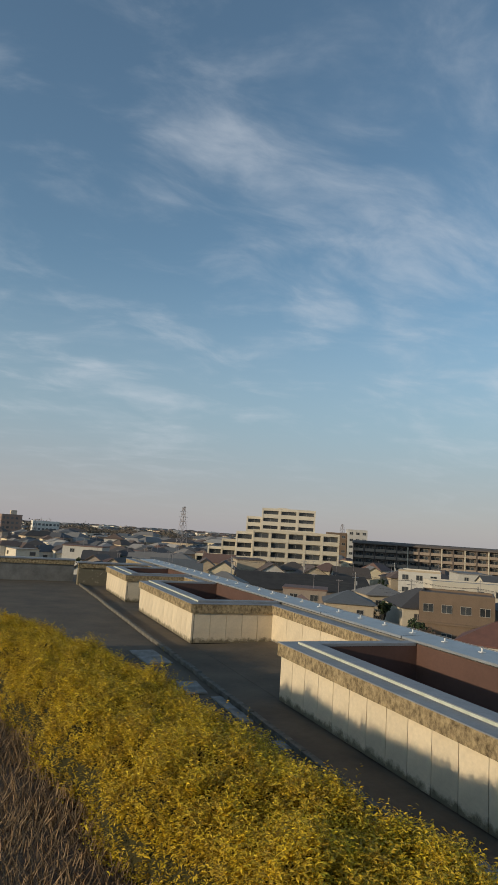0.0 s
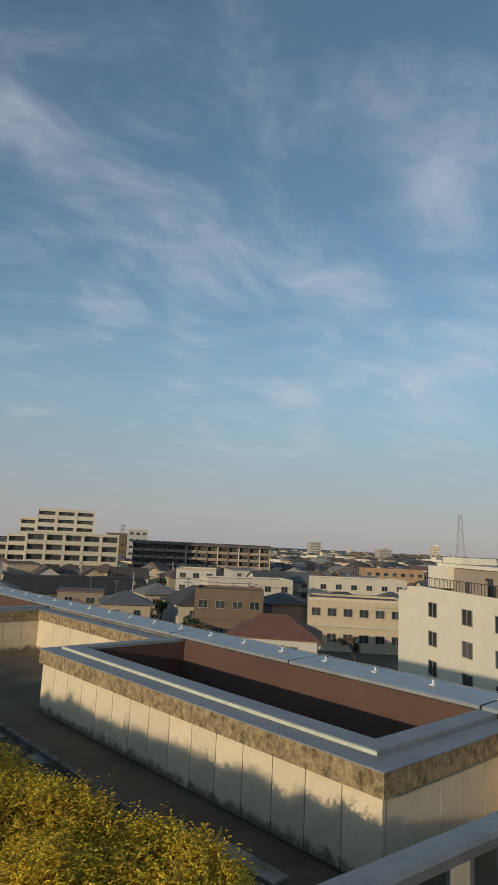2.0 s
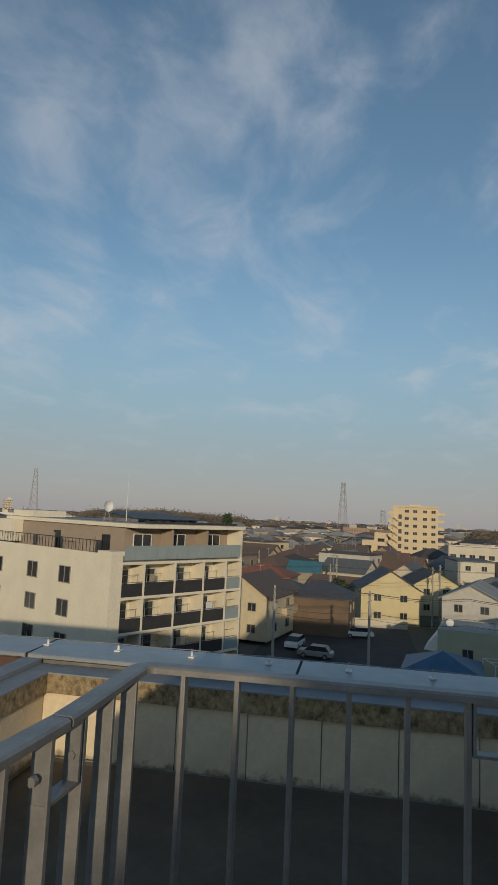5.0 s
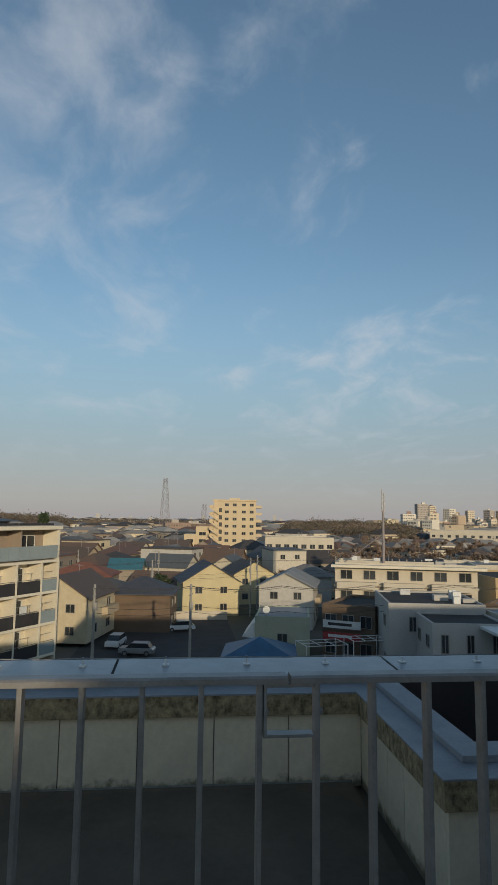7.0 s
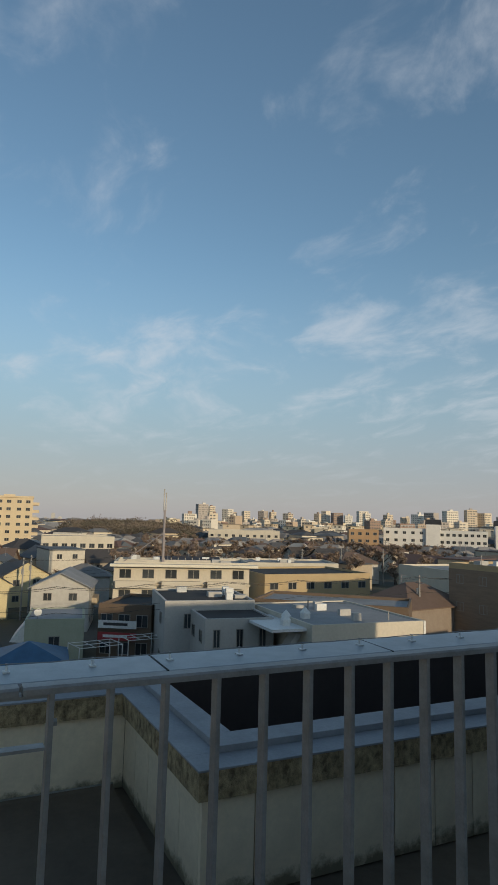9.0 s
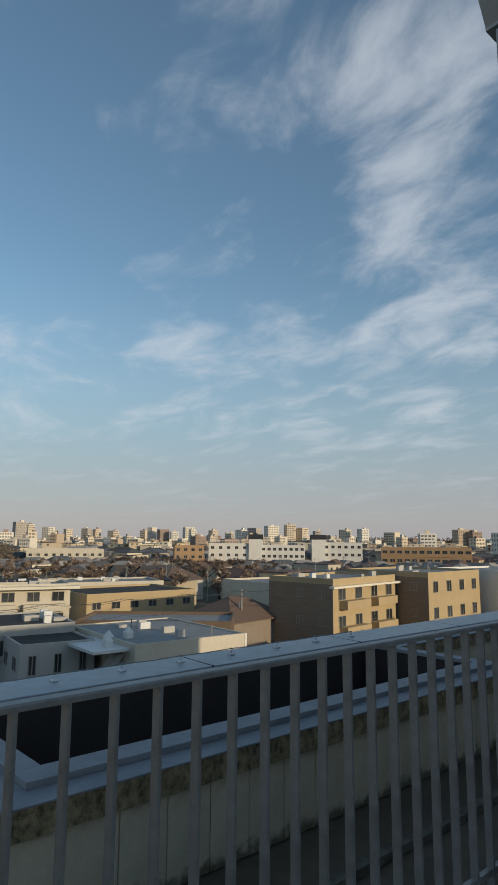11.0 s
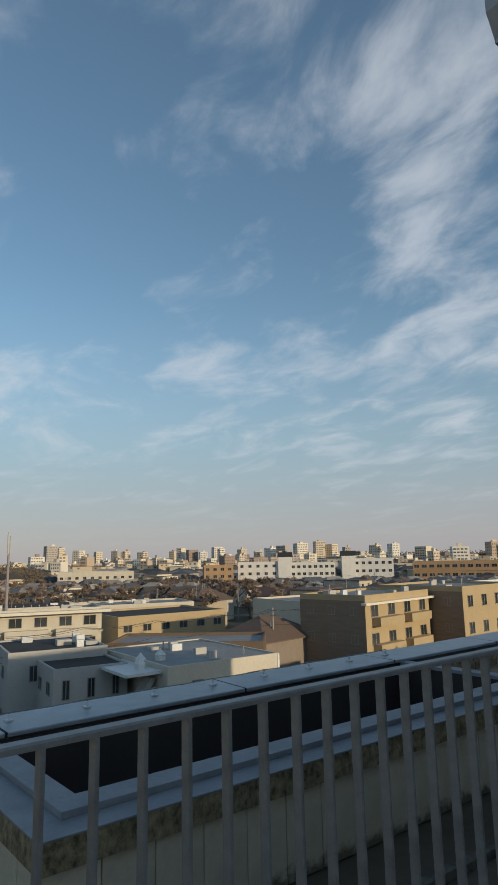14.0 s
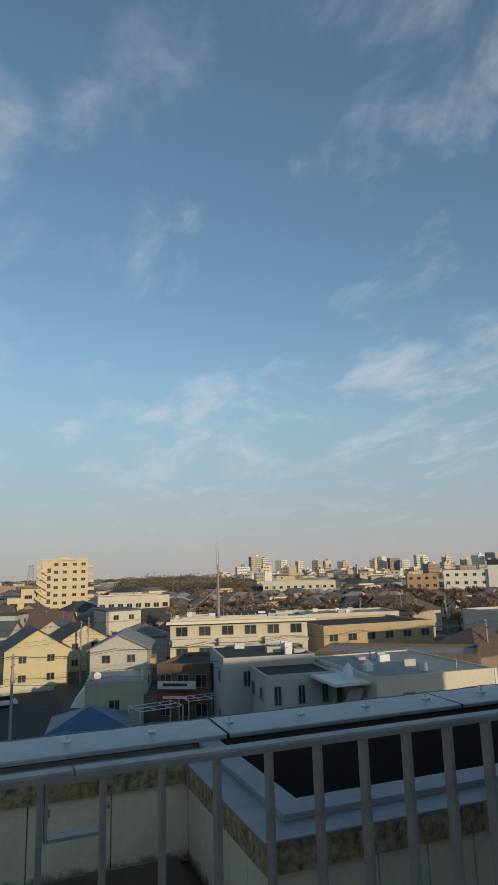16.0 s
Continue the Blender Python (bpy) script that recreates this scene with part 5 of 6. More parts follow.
block("flats", (65.5, 82.1), (73.8, 74.6), 9, -6.42, 2, 4, M_TANB, M_TANB, "brown two-storey flats with a flat projecting roof", "flats", 1.6, 1.3, bands=M_TANB)
block("flats", (128.7, 111.9), (148.8, 97.1), 9, -6.86, 2, 6, M_A1B, M_GREYROOF, "long white two-storey building", "building")
block("flats", (98.9, 133.4), (106.8, 126.8), 9, -5.89, 3, 3, M_HWALL, M_GREYROOF, "cream building with a roof hut and scaffolding", "building")
block("flats", (94.2, 114.4), (113.0, 105.3), 9, -7.09, 2, 5, M_A1B, M_GREYROOF, "low white building with wide windows", "building")
block("flats", (185.7, 139.0), (201.8, 125.0), 10, -5.7, 3, 7, M_ORANGE, M_GREYROOF, "red-brown block of flats among the houses", "flats")

# ---- plain houses, street by street ----
random.seed(11)
PLACE = ((30, 62, -20), (44, 70, 70), (33, 84, -20), (120, 40, 10), (132, 55, -15), (150, 30, 80), (36, 104, -25), (150, -30, 5))
PROTO = []
for x, y, _ in PLACE:
    TAKEN.append((x + 4, y + 4, 6))
for i, (w, d, h, rise, style, lab) in enumerate((
        (9, 8, 5.6, 2.3, "hip", "plain two-storey house with a tiled hip roof"), (10, 7.5, 5.5, 2.4, "gable", "plain two-storey house with a tiled gable roof"),
        (8, 8, 5.8, 1.9, "hip", "compact house with a low hip roof"), (11, 8, 5.6, 2.6, "gable", "wide house with a gable roof"),
        (8, 7, 6.2, 0, "flat", "plain flat-roofed two-storey house with small windows"), (12, 9, 5.2, 2.9, "hip", "large house with a broad hip roof"),
        (9, 7, 3.4, 2.0, "gable", "single-storey house with a gable roof"), (13, 8, 8.4, 0, "flat", "plain three-storey flat-roofed block of flats"))):
    PROTO.append((house(w, d, h, rise, style, pose(PLACE[i][0], PLACE[i][1], GROUND, 0, 0, PLACE[i][2]), lab), w, d))


def free(x, y, r):
    return all(math.hypot(x - a, y - b) > r + c for a, b, c in TAKEN)


count = 0
spots = []
for gx in range(18, 420, 14):
    for gy in range(-400, 420, 13):
        x, y = gx + random.uniform(-2.5, 2.5), gy + random.uniform(-2.5, 2.5)
        dist_, az = math.hypot(x, y), math.degrees(math.atan2(-x, y))
        if -170 < az < -1 and 28 < dist_ < 330 and x > 20 and free(x, y, 4.5) and not (az < -38 and dist_ < 66) and not (-54 < az < -36 and dist_ < 86) and not (-134 < az < -106 and 105 < dist_ < 230 and random.random() < 0.6):
            spots.append((dist_, x, y))
spots.sort()
for dist_, x, y in spots[:190]:
    p, w, d = PROTO[random.choice((0, 0, 1, 1, 2, 2, 3, 3, 4, 5, 6, 7))]
    a = random.choice((0, 90, 180, 270)) + random.gauss(-20 if y > -20 else 8, 5)
    q = pose(x, y, GROUND + random.uniform(-0.4, 0.5), 0, 0, a) @ Matrix.Translation((-w / 2, -d / 2, 0))
    copy_thing(p, q)
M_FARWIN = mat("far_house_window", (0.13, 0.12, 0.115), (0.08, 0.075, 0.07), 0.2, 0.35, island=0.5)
# far houses, too many to count
def far_houses(name, items, label):
    wv, wf, rv, rf, ov, of = [], [], [], [], [], []
    rr = random.Random(77)
    for x, y, w, d, h, rise, a in items:
        c, s = math.cos(a), math.sin(a)
        n = len(wv)
        cor = [(-w, -d), (w, -d), (w, d), (-w, d)]
        for z in (GROUND, GROUND + h):
            wv.extend((x + c * u - s * v, y + s * u + c * v, z) for u, v in cor)
        wf.extend(((n, n + 1, n + 5, n + 4), (n + 1, n + 2, n + 6, n + 5), (n + 2, n + 3, n + 7, n + 6), (n + 3, n, n + 4, n + 7)))
        if math.hypot(x, y) < 760:
            for (ua, va), (ub, vb) in zip(cor, cor[1:] + cor[:1]):
                for zz in ((1.0, h - 2.1) if h > 4.4 else (1.0,)):
                    for f in (0.28, 0.72):
                        if rr.random() < 0.2:
                            continue
                        uc, vc = ua + (ub - ua) * f, va + (vb - va) * f
                        tx, ty = (ub - ua) / math.hypot(ub - ua, vb - va), (vb - va) / math.hypot(ub - ua, vb - va)
                        hw, q = rr.uniform(0.5, 1.0), len(ov)
                        for off in (-0.05, 0.08):
                            for sg, zc in ((-1, zz), (1, zz), (1, zz + 1.15), (-1, zz + 1.15)):
                                u, v = uc + tx * hw * sg + ty * off, vc + ty * hw * sg - tx * off
                                ov.append((x + c * u - s * v, y + s * u + c * v, GROUND + zc))
                        of.extend(((q + 4, q + 5, q + 6, q + 7), (q, q + 1, q + 5, q + 4), (q + 1, q + 2, q + 6, q + 5), (q + 2, q + 3, q + 7, q + 6), (q + 3, q, q + 4, q + 7)))
        n = len(rv)
        e = 1.12
        rv.extend((x + c * u * e - s * v * e, y + s * u * e + c * v * e, GROUND + h) for u, v in cor)
        k = 0.55 if rise else 0.98
        rv.extend((x + c * u - s * v, y + s * u + c * v, GROUND + h + max(rise, 0.1)) for u, v in (((-w * k, 0), (w * k, 0)) if rise else ((-w, 0), (w, 0))))
        if rise:
            rf.extend(((n, n + 1, n + 5, n + 4), (n + 1, n + 2, n + 5), (n + 2, n + 3, n + 4, n + 5), (n + 3, n, n + 4)))
        else:
            rf.append((n, n + 1, n + 2, n + 3))
    t = thing(name, Matrix(), label, "houses", kind="stuff")
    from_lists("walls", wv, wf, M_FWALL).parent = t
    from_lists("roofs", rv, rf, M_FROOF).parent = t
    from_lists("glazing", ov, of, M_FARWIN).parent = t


items = []
for dist_, x, y in spots[190:]:
    items.append((x, y, random.uniform(3.8, 6), random.uniform(3.3, 4.5), random.uniform(4.6, 6.2), random.choice((2.2, 2.5, 1.8, 0)), random.uniform(0, 3.1)))
for _ in range(3600):
    r, az = 320 + 1150 * random.random() ** 1.2, radians(random.uniform(0, 172))
    x, y = r * math.sin(az), r * math.cos(az)
    if free(x, y, 6):
        items.append((x, y, random.uniform(4, 8) * (1 + r / 1800), random.uniform(3.5, 5) * (1 + r / 1800), random.uniform(4.5, 8.5), random.choice((2.2, 2.6, 1.8, 0, 0)), random.uniform(0, 3.1)))
for _ in range(420):
    r, az = random.uniform(480, 1250), radians(random.uniform(107, 158))
    x, y = r * math.sin(az), r * math.cos(az)
    if free(x, y, 6):
        items.append((x, y, random.uniform(4, 9), random.uniform(4, 7), random.uniform(7, 11.5) + (r / 260 if random.random() < 0.45 else 0), 0, random.choice((0.3, 0.6, 2.2, 2.7))))
for _ in range(900):
    r, az = random.uniform(215, 520), radians(random.uniform(2, 160))
    x, y = r * math.sin(az), r * math.cos(az)
    if free(x, y, 5):
        items.append((x, y, random.uniform(3.2, 5), random.uniform(2.8, 4), random.uniform(4.6, 6.6), random.choice((2.0, 2.3, 1.6, 0)), random.choice((0.2, 0.35, 1.8, 1.95)) + random.uniform(-0.15, 0.15)))
far_houses("far_houses", items, "far-off closely packed low houses of the town")

# television aerials on the roofs of the town
bm = bmesh.new()
rr = random.Random(19)
for dist_, x, y in spots[:420]:
    if rr.random() < 0.25:
        continue
    px_, py_, zt = x + rr.uniform(-2, 2), y + rr.uniform(-2, 2), GROUND + rr.uniform(8.8, 10.2)
    th = 0.022 + dist_ * 0.0001
    rod(bm, (px_, py_, GROUND + 5.0), (px_, py_, zt), th, 4)
    an = rr.uniform(0, 3.14)
    bx, by = math.cos(an), math.sin(an)
    rod(bm, (px_ - 0.6 * bx, py_ - 0.6 * by, zt - 0.15), (px_ + 0.6 * bx, py_ + 0.6 * by, zt - 0.15), th * 0.8, 4)
    for k in (-0.55, -0.2, 0.15, 0.5):
        cx, cy = px_ + k * bx, py_ + k * by
        rod(bm, (cx + 0.45 * by, cy - 0.45 * bx, zt - 0.15), (cx - 0.45 * by, cy + 0.45 * bx, zt - 0.15), th * 0.6, 3)
aerials = thing("roof_aerials", Matrix(), "thin grey television aerials on the roofs of the houses", "aerials", kind="stuff")
part("rods", bm, M_LATTICE, aerials)

# ---- blocks on the skyline ----
SKY = []   # turn, distance, width, depth, top, colour
random.seed(21)
for az, d, top in ((113, 1000, 7), (111, 950, 15), (110.3, 900, 17), (112.6, 950, 11), (114.2, 980, 9), (115.6, 1000, 10), (116.6, 1000, 9), (120.4, 1000, 8), (121.2, 950, 12), (122.3, 930, 9),
                   (124.6, 900, 12), (125.2, 900, 9), (127, 900, 8), (129.5, 880, 9), (131, 900, 12), (133.0, 850, 14), (134.5, 850, 16), (135.8, 860, 12), (137, 900, 8), (139.5, 800, 9), (141, 780, 10),
                   (143, 800, 6), (146.4, 600, 4), (149.5, 640, 8), (150.6, 640, 6), (152.8, 420, 4), (153.6, 400, 10.5), (118.2, 980, 7), (123.4, 1000, 6), (128.2, 940, 5), (61, 900, 5), (56.5, 800, -2), (4, 420, 0), (7, 430, -3), (50.5, 760, 3)):
    SKY.append((az + random.uniform(-0.15, 0.15) + (1.3 if 100 < az < 130 else 0.7 if az >= 130 else -1.8), d, random.uniform(8, 17), 12, top + 0.005 * d))
for i in range(150):
    az = random.uniform(109, 157)
    SKY.append((az, random.uniform(560, 1050), random.uniform(6, 15), random.uniform(7, 13), random.uniform(-6, 4) + random.choice((0, 0, 0, 3))))
for i in range(22):
    SKY.append((random.uniform(2, 100), random.uniform(500, 1000), random.uniform(12, 30), 12, random.uniform(-8.5, -4)))
# palette and glass lightened, so the colours carry the sunlit look of far faces
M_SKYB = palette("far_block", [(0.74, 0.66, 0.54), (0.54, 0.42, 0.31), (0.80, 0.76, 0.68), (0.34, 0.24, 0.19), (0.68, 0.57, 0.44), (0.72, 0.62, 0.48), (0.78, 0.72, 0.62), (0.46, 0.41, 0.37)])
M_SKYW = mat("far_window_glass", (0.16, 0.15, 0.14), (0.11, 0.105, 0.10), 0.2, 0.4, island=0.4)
for az, d, w, dep, top in SKY:
    x, y = d * math.sin(radians(az)), d * math.cos(radians(az))
    if not free(x, y, 5):
        continue
    b = thing("distant_block", pose(x, y, GROUND, 0, 0, -az + random.choice((12, 30, -35, 48, 20))), "distant mid-rise block on the skyline", "building", "blocks on the skyline")
    h = top - GROUND
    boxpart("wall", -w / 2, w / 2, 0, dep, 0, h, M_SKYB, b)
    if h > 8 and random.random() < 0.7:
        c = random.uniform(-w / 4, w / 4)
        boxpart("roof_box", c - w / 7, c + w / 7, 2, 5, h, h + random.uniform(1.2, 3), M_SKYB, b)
    # rows of openings on both faces, too small to tell apart
    bm = bmesh.new()
    style = random.choice((1.1, 1.5, 2.3))
    z = max(0.9, h % 2.95)
    while z < h - 1.6:
        u = -w / 2 + 0.7
        while u < w / 2 - style:
            quad_box(bm, u, u + style, -0.06, 0.1, z, z + 1.35)
            u += style + random.choice((0.8, 1.2))
        u = 0.8
        while u < dep - 1.2:
            quad_box(bm, -w / 2 - 0.06, -w / 2 + 0.1, u, u + 1.1, z, z + 1.3)
            u += 3.2
        z += 2.95
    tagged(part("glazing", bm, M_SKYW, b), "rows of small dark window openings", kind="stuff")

# ---- lattice towers ----
def lattice(x, y, base_w, top_w, z0, z1, arms, label):
    t = thing("lattice_tower", pose(x, y, z0, 0, 0, 20), label, "lattice tower")
    h = z1 - z0
    n = 9
    r = base_w * 0.012 + 0.03
    for sx, sy in ((1, 1), (1, -1), (-1, -1), (-1, 1)):
        bm = bmesh.new()
        rod(bm, (sx * base_w / 2, sy * base_w / 2, 0), (sx * top_w / 2, sy * top_w / 2, h), r, 4)
        part("leg", bm, M_LATTICE, t)
    for i in range(n):
        za, zb = h * i / n, h * (i + 1) / n
        wa, wb = [(base_w + (top_w - base_w) * q / h) / 2 for q in (za, zb)]
        for a in range(4):
            rm = Matrix.Rotation(a * math.pi / 2, 3, "Z")
            bm = bmesh.new()
            rod(bm, rm @ Vector((-wa, -wa, za)), rm @ Vector((wb, -wb, zb)), r * 0.55, 3)
            rod(bm, rm @ Vector((wa, -wa, za)), rm @ Vector((-wb, -wb, zb)), r * 0.55, 3)
            part("brace", bm, M_LATTICE, t)
    for zf, w in arms:
        bm = bmesh.new()
        rod(bm, (-w / 2, 0, h * zf), (w / 2, 0, h * zf), r * 0.8, 4)
        part("cross_arm", bm, M_LATTICE, t)


lattice(91.7, 301.3, 5.0, 0.9, GROUND, 11.5, ((0.98, 3), (0.9, 5), (0.8, 6), (0.72, 6)), "power pylon with short cross arms among the houses")
lattice(524.0, 289.8, 8.4, 2.4, GROUND, 36.0, ((0.98, 4),), "tall reddish lattice radio tower far off")
lattice(400.0, 10.6, 6.4, 1.9, GROUND, 25.0, ((0.95, 5), (0.88, 5)), "dark lattice radio tower with dishes")
lattice(499.5, -17.5, 5.0, 2.5, GROUND, 10.5, ((0.96, 5), (0.85, 5)), "slim lattice tower behind the tan block")
lattice(270.6, 445.8, 6.0, 1.5, GROUND, 12.0, ((0.97, 5), (0.85, 7), (0.75, 7)), "far power pylon behind the apartment block")

# ---- trees ----
def tree_mesh(kind, seed, h):
    """Limbs and crown of a tree: tapered limbs, then many small leaves or twigs round their ends."""
    r = random.Random(seed)
    bm = bmesh.new()
    ends = []

    def limb(p, d, length, rad, depth):
        q = p + d * length
        rod(bm, p, q, rad, 5, rad * 0.6)
        if depth == 0:
            ends.append((p, q))
            return
        for _ in range(r.choice((2, 3, 3))):
            nd = (d + Vector((r.gauss(0, 0.55), r.gauss(0, 0.55), r.gauss(0.15, 0.3)))).normalized()
            limb(q if r.random() < 0.7 else p + d * length * 0.7, nd, length * r.uniform(0.6, 0.8), rad * 0.6, depth - 1)

    if kind == "cedar":
        rod(bm, (0, 0, 0), (0, 0, h), h * 0.02, 6, 0.03)
        for i in range(60):
            z = h * (0.15 + 0.82 * i / 60)
            a = r.uniform(0, 6.28)
            ln = (h - z) * 0.32 + 0.2
            ends.append((Vector((0, 0, z)), Vector((math.cos(a) * ln, math.sin(a) * ln, z - 0.15 * ln))))
    else:
        limb(Vector((0, 0, 0)), Vector((0, 0, 1)), h * 0.3, h * 0.025, 3)
    verts, faces = [], []
    size = {"bare": (0.6, 0.05, 44), "leafy": (0.42, 0.16, 30), "cedar": (0.5, 0.15, 26)}[kind]
    for p, q in ends:
        for _ in range(size[2]):
            c = p.lerp(q, r.uniform(0.2, 1.05)) + Vector((r.gauss(0, 0.32), r.gauss(0, 0.32), r.gauss(0, 0.25))) * h * 0.07
            d = Vector((r.gauss(0, 1), r.gauss(0, 1), r.gauss(0.2, 0.7))).normalized() * size[0] * h / 8
            s = d.orthogonal().normalized() * size[1] * h / 8
            n = len(verts)
            verts.extend((c - d * 0.5, c + s, c + d * 0.5, c - s))
            faces.append((n, n + 1, n + 2, n + 3))
    return bm, verts, faces


def tree(kind, seed, h, m, label):
    t = thing("tree", m, label, "tree", "trees of the town")
    bm, v, f = tree_mesh(kind, seed, h)
    part("trunk", bm, M_BARK, t)
    from_lists("crown", v, f, M_TWIG if kind == "bare" else M_LEAF).parent = t
    return t


TREES = [tree("bare", 1, 8, pose(128, -40, GROUND), "bare winter tree with fine brown twigs"), tree("bare", 2, 9, pose(122, -48.5, GROUND), "bare winter tree with spreading twigs"),
         tree("leafy", 3, 8, pose(118, 3, GROUND), "dark evergreen tree in a garden"), tree("cedar", 4, 9, pose(330, 60, GROUND), "tall dark pointed conifer tree")]
random.seed(31)
for i in range(330):
    kind = random.random()
    if i < 190:
        r, az = random.uniform(125, 340), random.uniform(105, 136)
        src = TREES[random.choice((0, 1, 1))]
    elif i < 240:
        r, az = random.uniform(46, 190), random.uniform(34, 60)
        src = TREES[random.choice((0, 1, 2))]
    else:
        r, az = random.uniform(90, 420), random.uniform(2, 155)
        src = TREES[random.choice((0, 1, 1, 2, 2, 2))]
    x, y = r * math.sin(radians(az)), r * math.cos(radians(az))
    if free(x, y, 1.5):
        copy_thing(src, pose(x, y, GROUND - 0.1, 0, 0, random.uniform(0, 360)) @ Matrix.Scale(random.uniform(1.2, 1.6) if i < 190 else 1.0, 4))
tree("cedar", 9, 17.0, pose(156.0, 32.3, GROUND), "single tall pointed conifer behind the apartments")

# wooded ridges far off: many small crowns
def woods(name, az0, az1, d0, d1, top, n, label, rough=0.35):
    rr = random.Random(name)
    verts, faces = [], []
    for _ in range(n):
        az = rr.uniform(az0, az1)
        d = rr.uniform(d0, d1)
        edge = min(1, (az - az0) * 0.7 + 0.15, (az1 - az) * 0.7 + 0.15)
        h = (top(az) + 0.0055 * d0 - GROUND) * (0.72 + 0.28 * (d - d0) / (d1 - d0 + 1)) * (0.65 + 0.35 * edge)
        x, y = d * math.sin(radians(az)), d * math.cos(radians(az))
        rad = rr.uniform(2.2, 4.2) * d / 500
        for _ in range(60):
            o = Vector((rr.gauss(0, 1), rr.gauss(0, 1), rr.gauss(0, 0.8))) * rad * 0.55
            c = Vector((x, y, GROUND + h - rad * rr.uniform(0.5, 2.2))) + o
            a = Vector((rr.gauss(0, 1), rr.gauss(0, 1), rr.gauss(0, 1))).normalized() * rad * 0.19
            b = a.orthogonal().normalized() * rad * 0.13
            k = len(verts)
            verts.extend((c - a, c + b, c + a, c - b))
            faces.append((k, k + 1, k + 2, k + 3))
    t = thing(name, Matrix(), label, "woods", kind="stuff")
    from_lists("crowns", verts, faces, M_WOODS).parent = t
    # the dark inside of the wood
    bm = bmesh.new()
    steps = 40
    lo, hi = [], []
    for i in range(steps + 1):
        az = az0 + (az1 - az0) * i / steps
        d = (d0 + d1) / 2
        p = (d * math.sin(radians(az)), d * math.cos(radians(az)))
        edge = min(1, (az - az0) * 0.7 + 0.15, (az1 - az) * 0.7 + 0.15)
        lo.append([bm.verts.new((p[0] * q, p[1] * q, GROUND)) for q in (0.985, 1.015)])
        hi.append([bm.verts.new((p[0] * q, p[1] * q, GROUND + (top(az) + 0.0055 * d0 - GROUND) * 0.8 * (0.65 + 0.35 * edge) + rr.uniform(-0.6, 0.6))) for q in (0.985, 1.015)])
    for i in range(steps):
        for s in (0, 1):
            bm.faces.new((lo[i][s], lo[i + 1][s], hi[i + 1][s], hi[i][s]))
        bm.faces.new((hi[i][0], hi[i + 1][0], hi[i + 1][1], hi[i][1]))
    part("understorey", bm, M_WOODS, t)


woods("woods", 2.6, 23, 480, 560, lambda a: -3.5 - 0.18 * a + 1.2 * math.sin(a * 1.7), 700, "brown-green wooded ridge beyond the houses")
woods("woods", 51.2, 68, 800, 880, lambda a: -8 + 0.9 * math.sin(a), 500, "low dark line of trees beyond the town")
woods("woods", 64.9, 80.5, 620, 700, lambda a: 1.0 - abs(a - 71.8) * 0.55, 1300, "rounded wooded hill behind the apartments")
woods("woods", 79.5, 94, 700, 800, lambda a: -7.5 + 0.8 * math.sin(a * 1.3), 500, "low brown line of winter trees")
woods("woods", 99, 111.2, 330, 420, lambda a: -1.6 - 0.3 * abs(a - 103.8) + 0.5 * math.sin(a * 2.1), 1100, "brown winter wood with a few dark pines")
woods("woods", 138.6, 150.4, 1000, 1100, lambda a: -1.5 + 0.8 * math.sin(a), 400, "distant wooded rise under the sky")
# far hazy city at the edge of sight
random.seed(41)
for i in range(34):
    az = random.uniform(78, 99) if i < 26 else random.uniform(50, 60)
    d = random.uniform(1700, 1900)
    h = random.uniform(2, 11) + (9 if random.random() < 0.18 else 0)
    x, y = d * math.sin(radians(az)), d * math.cos(radians(az))
    b = thing("distant_tower", pose(x, y, GROUND, 0, 0, -az), "pale hazy tower at the edge of the city", "building", "hazy towers")
    w = random.uniform(6, 14)
    boxpart("wall", -w / 2, w / 2, 0, 8, 0, 15 + h - 13, M_GREYW, b)
    boxpart("roof_box", -w / 5, w / 5, 2, 6, 15 + h - 13, 15 + h - 11.5, M_GREYW, b)

# ---- poles and cables ----
pole = thing("utility_pole", pose(66, 8, GROUND), "concrete utility pole with crossarms and a transformer", "utility pole", "utility poles")
bm = bmesh.new()
rod(bm, (0, 0, 0), (0, 0, 9.6), 0.17, 8, 0.11)
part("shaft", bm, M_POLE, pole)
for z in (9.2, 8.5):
    boxpart("crossarm", -0.9, 0.9, -0.05, 0.05, z, z + 0.1, M_STEEL, pole)
bm = bmesh.new()
rod(bm, (0.3, 0, 7.0), (0.3, 0, 7.8), 0.22, 8)
part("transformer", bm, M_GREYW, pole)
random.seed(51)
POLES = []
for k in range(12):
    POLES.append((66 + 0.4 * k, 8 - 9.5 * k, 0))
for k in range(8):
    POLES.append((95 + 6 * k, 20 - 16 * k, 0))
for k in range(11):
    POLES.append((60 + 4 * k, 150 - 13 * k, 0))
for k in range(34):
    r, az = random.uniform(75, 300), random.uniform(12, 150)
    POLES.append((r * math.sin(radians(az)), r * math.cos(radians(az)), 1))
for i, (x, y, _) in enumerate(POLES):
    if i and free(x, y, -3):
        copy_thing(pole, pose(x, y, GROUND, 0, 0, random.uniform(-12, 12)))
cables = thing("overhead_cables", Matrix(), "thin black overhead cables between poles", "cables", kind="stuff")
bm = bmesh.new()
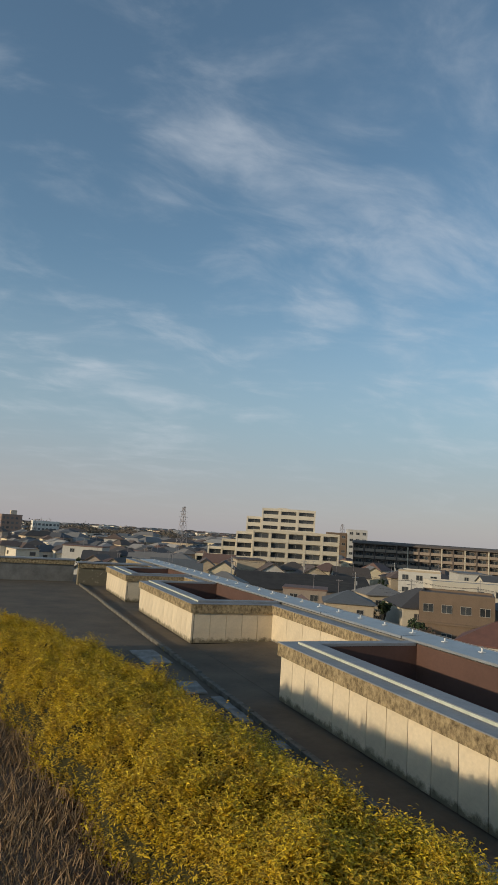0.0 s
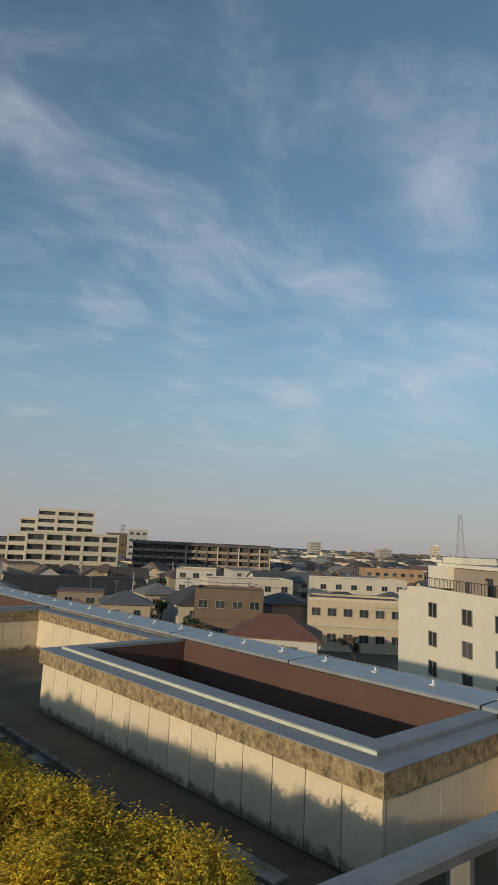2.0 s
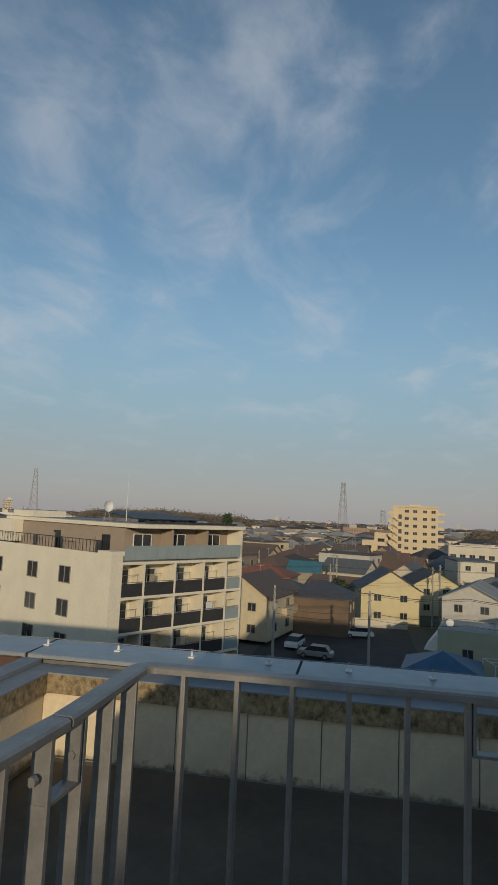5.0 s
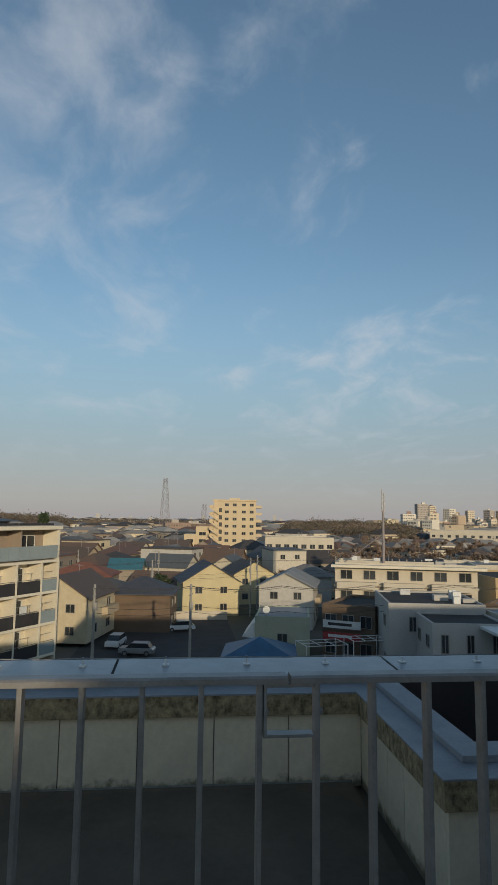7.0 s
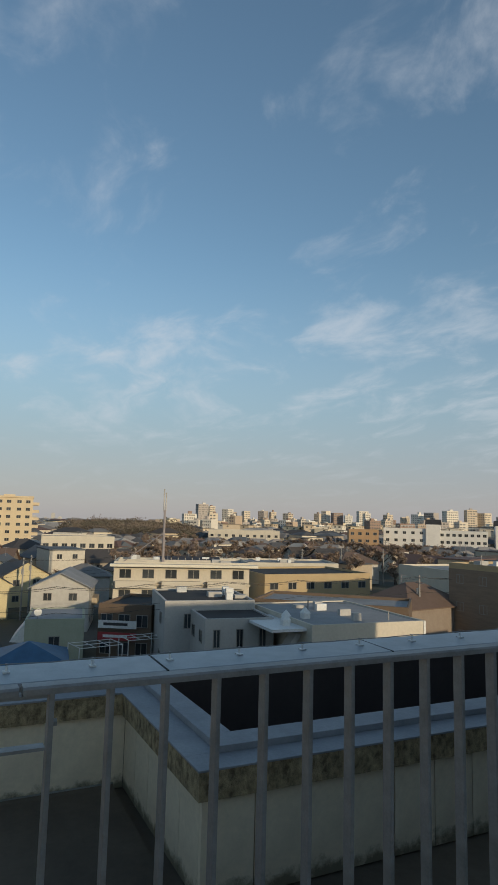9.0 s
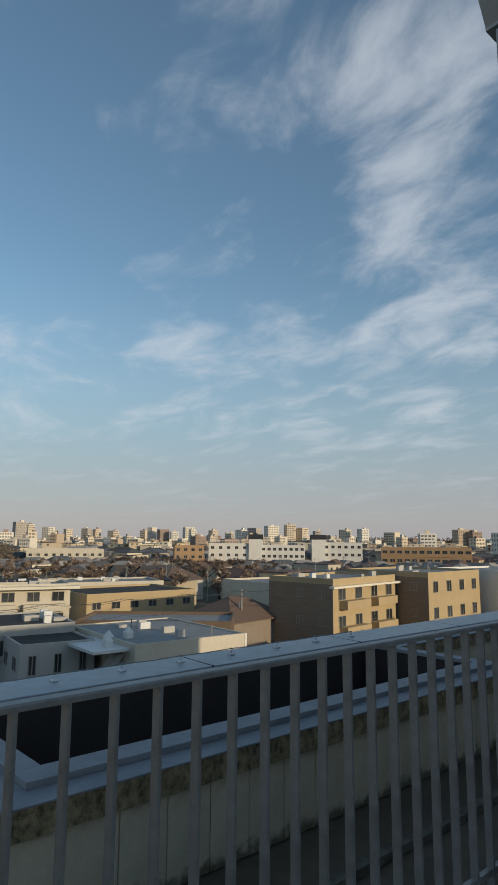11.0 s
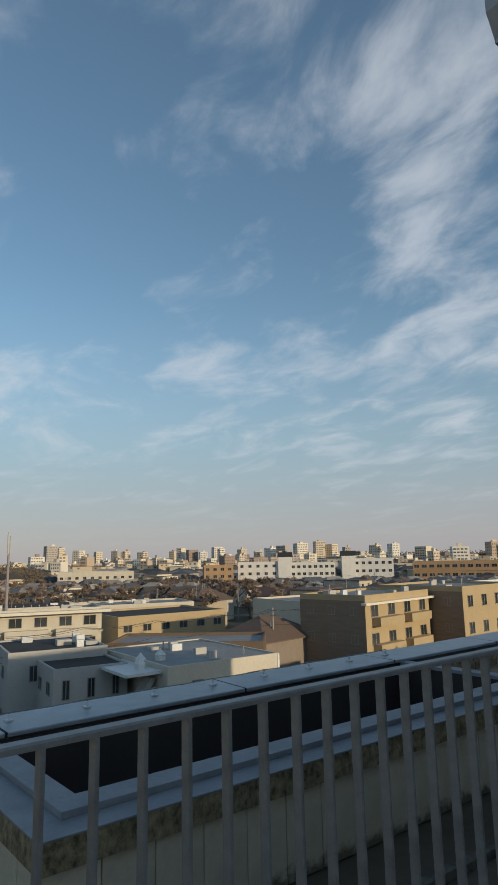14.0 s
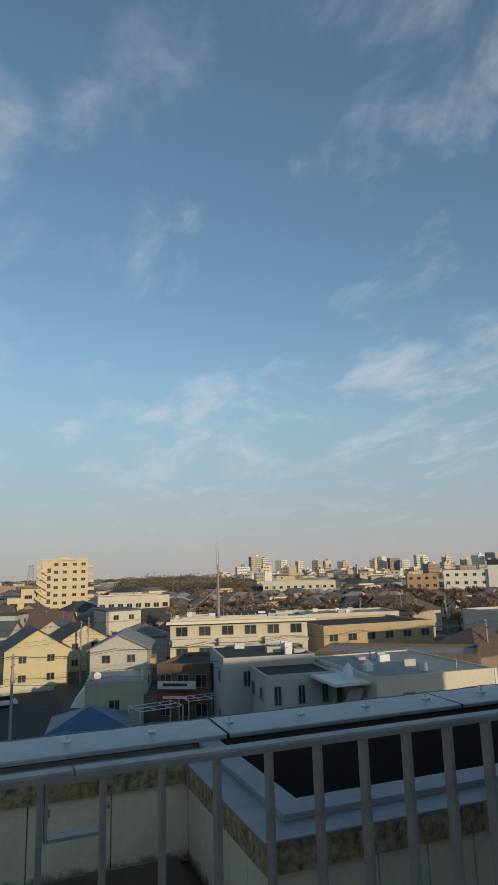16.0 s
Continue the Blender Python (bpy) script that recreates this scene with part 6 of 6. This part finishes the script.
for lo, hi in ((0, 11), (12, 19), (20, 30)):
    for (xa, ya, _), (xb, yb, _) in zip(POLES[lo:hi], POLES[lo + 1:hi + 1]):
        for dx, z in ((-0.8, 9.3), (0.0, 9.35), (0.8, 9.3), (0.3, 7.4), (0.25, 6.8)):
            last = None
            for s in range(7):
                u = s / 6
                p = Vector((xa + (xb - xa) * u + dx, ya + (yb - ya) * u, GROUND + z - 0.35 * 4 * u * (1 - u)))
                if last:
                    rod(bm, last, p, 0.02, 3)
                last = p
part("strands", bm, M_WIRE, cables)

# ---- parked cars in the yard ----
def car(m, paint, label):
    c = thing("car", m, label, "car", "parked cars")
    bm = bmesh.new()
    prism(bm, [(-2.1, 0.32), (-2.1, 0.75), (-1.9, 0.92), (2.0, 0.92), (2.1, 0.6), (2.1, 0.32)], -0.83, 0.83)
    part("body", bm, paint, c, bevel=0.04)
    bm = bmesh.new()
    prism(bm, [(-1.75, 0.92), (-1.35, 1.45), (0.55, 1.45), (1.25, 0.92)], -0.74, 0.74)
    part("cabin", bm, M_GLASS, c, bevel=0.03)
    boxpart("roof", -1.32, 0.52, -0.70, 0.70, 1.452, 1.49, paint, c, bevel=0.01)
    for x in (-1.3, 1.3):
        for s in (-1, 1):
            bm = bmesh.new()
            rod(bm, (x, s * 0.70, 0.32), (x, s * 0.87, 0.32), 0.32, 14)
            w = part("wheel", bm, M_RDARK, c)
            bm = bmesh.new()
            rod(bm, (x, s * 0.871, 0.32), (x, s * 0.885, 0.32), 0.19, 10)
            part("rim", bm, M_STEEL, w)
    for s in (-1, 1):
        boxpart("headlight", 2.06, 2.115, s * 0.6 - 0.15, s * 0.6 + 0.15, 0.62, 0.74, M_WHITE, c)


P_WHITE = mat("white_car_paint", (0.75, 0.75, 0.74), (0.7, 0.7, 0.7), 1, 0.25)
P_DARK = mat("dark_car_paint", (0.04, 0.042, 0.05), (0.035, 0.036, 0.04), 1, 0.25)
P_SILVER = mat("silver_car_paint", (0.42, 0.43, 0.44), (0.38, 0.39, 0.4), 1, 0.3, 0.5)
for x, y, a, p, l in ((94.4, -0.5, 100, P_WHITE, "white saloon car parked in the yard"), (97.8, 2.6, 95, P_DARK, "dark car parked in the yard"), (79.0, 4.5, 80, P_SILVER, "silver car parked by a wall"), (84, 7.5, 170, P_WHITE, "white van-like car parked below the apartments")):
    car(pose(x, y, GROUND + 0.02, 0, 0, a), p, l)
yard = new("pavement_yard", mesh_of("pavement_yard", (lambda b: (quad_box(b, 62, 104, -8, 12, GROUND - 0.2, GROUND + 0.02), b)[1])(bmesh.new()), M_ASPHALT))
tagged(yard, "dark asphalt parking yard", "yard", kind="structure")
wall_ = new("garden_wall", mesh_of("garden_wall", (lambda b: (quad_box(b, 104.1, 104.4, -8, 14, GROUND, GROUND + 1.3), b)[1])(bmesh.new()), M_A1B))
tagged(wall_, "low cream garden wall beside the yard", "wall")
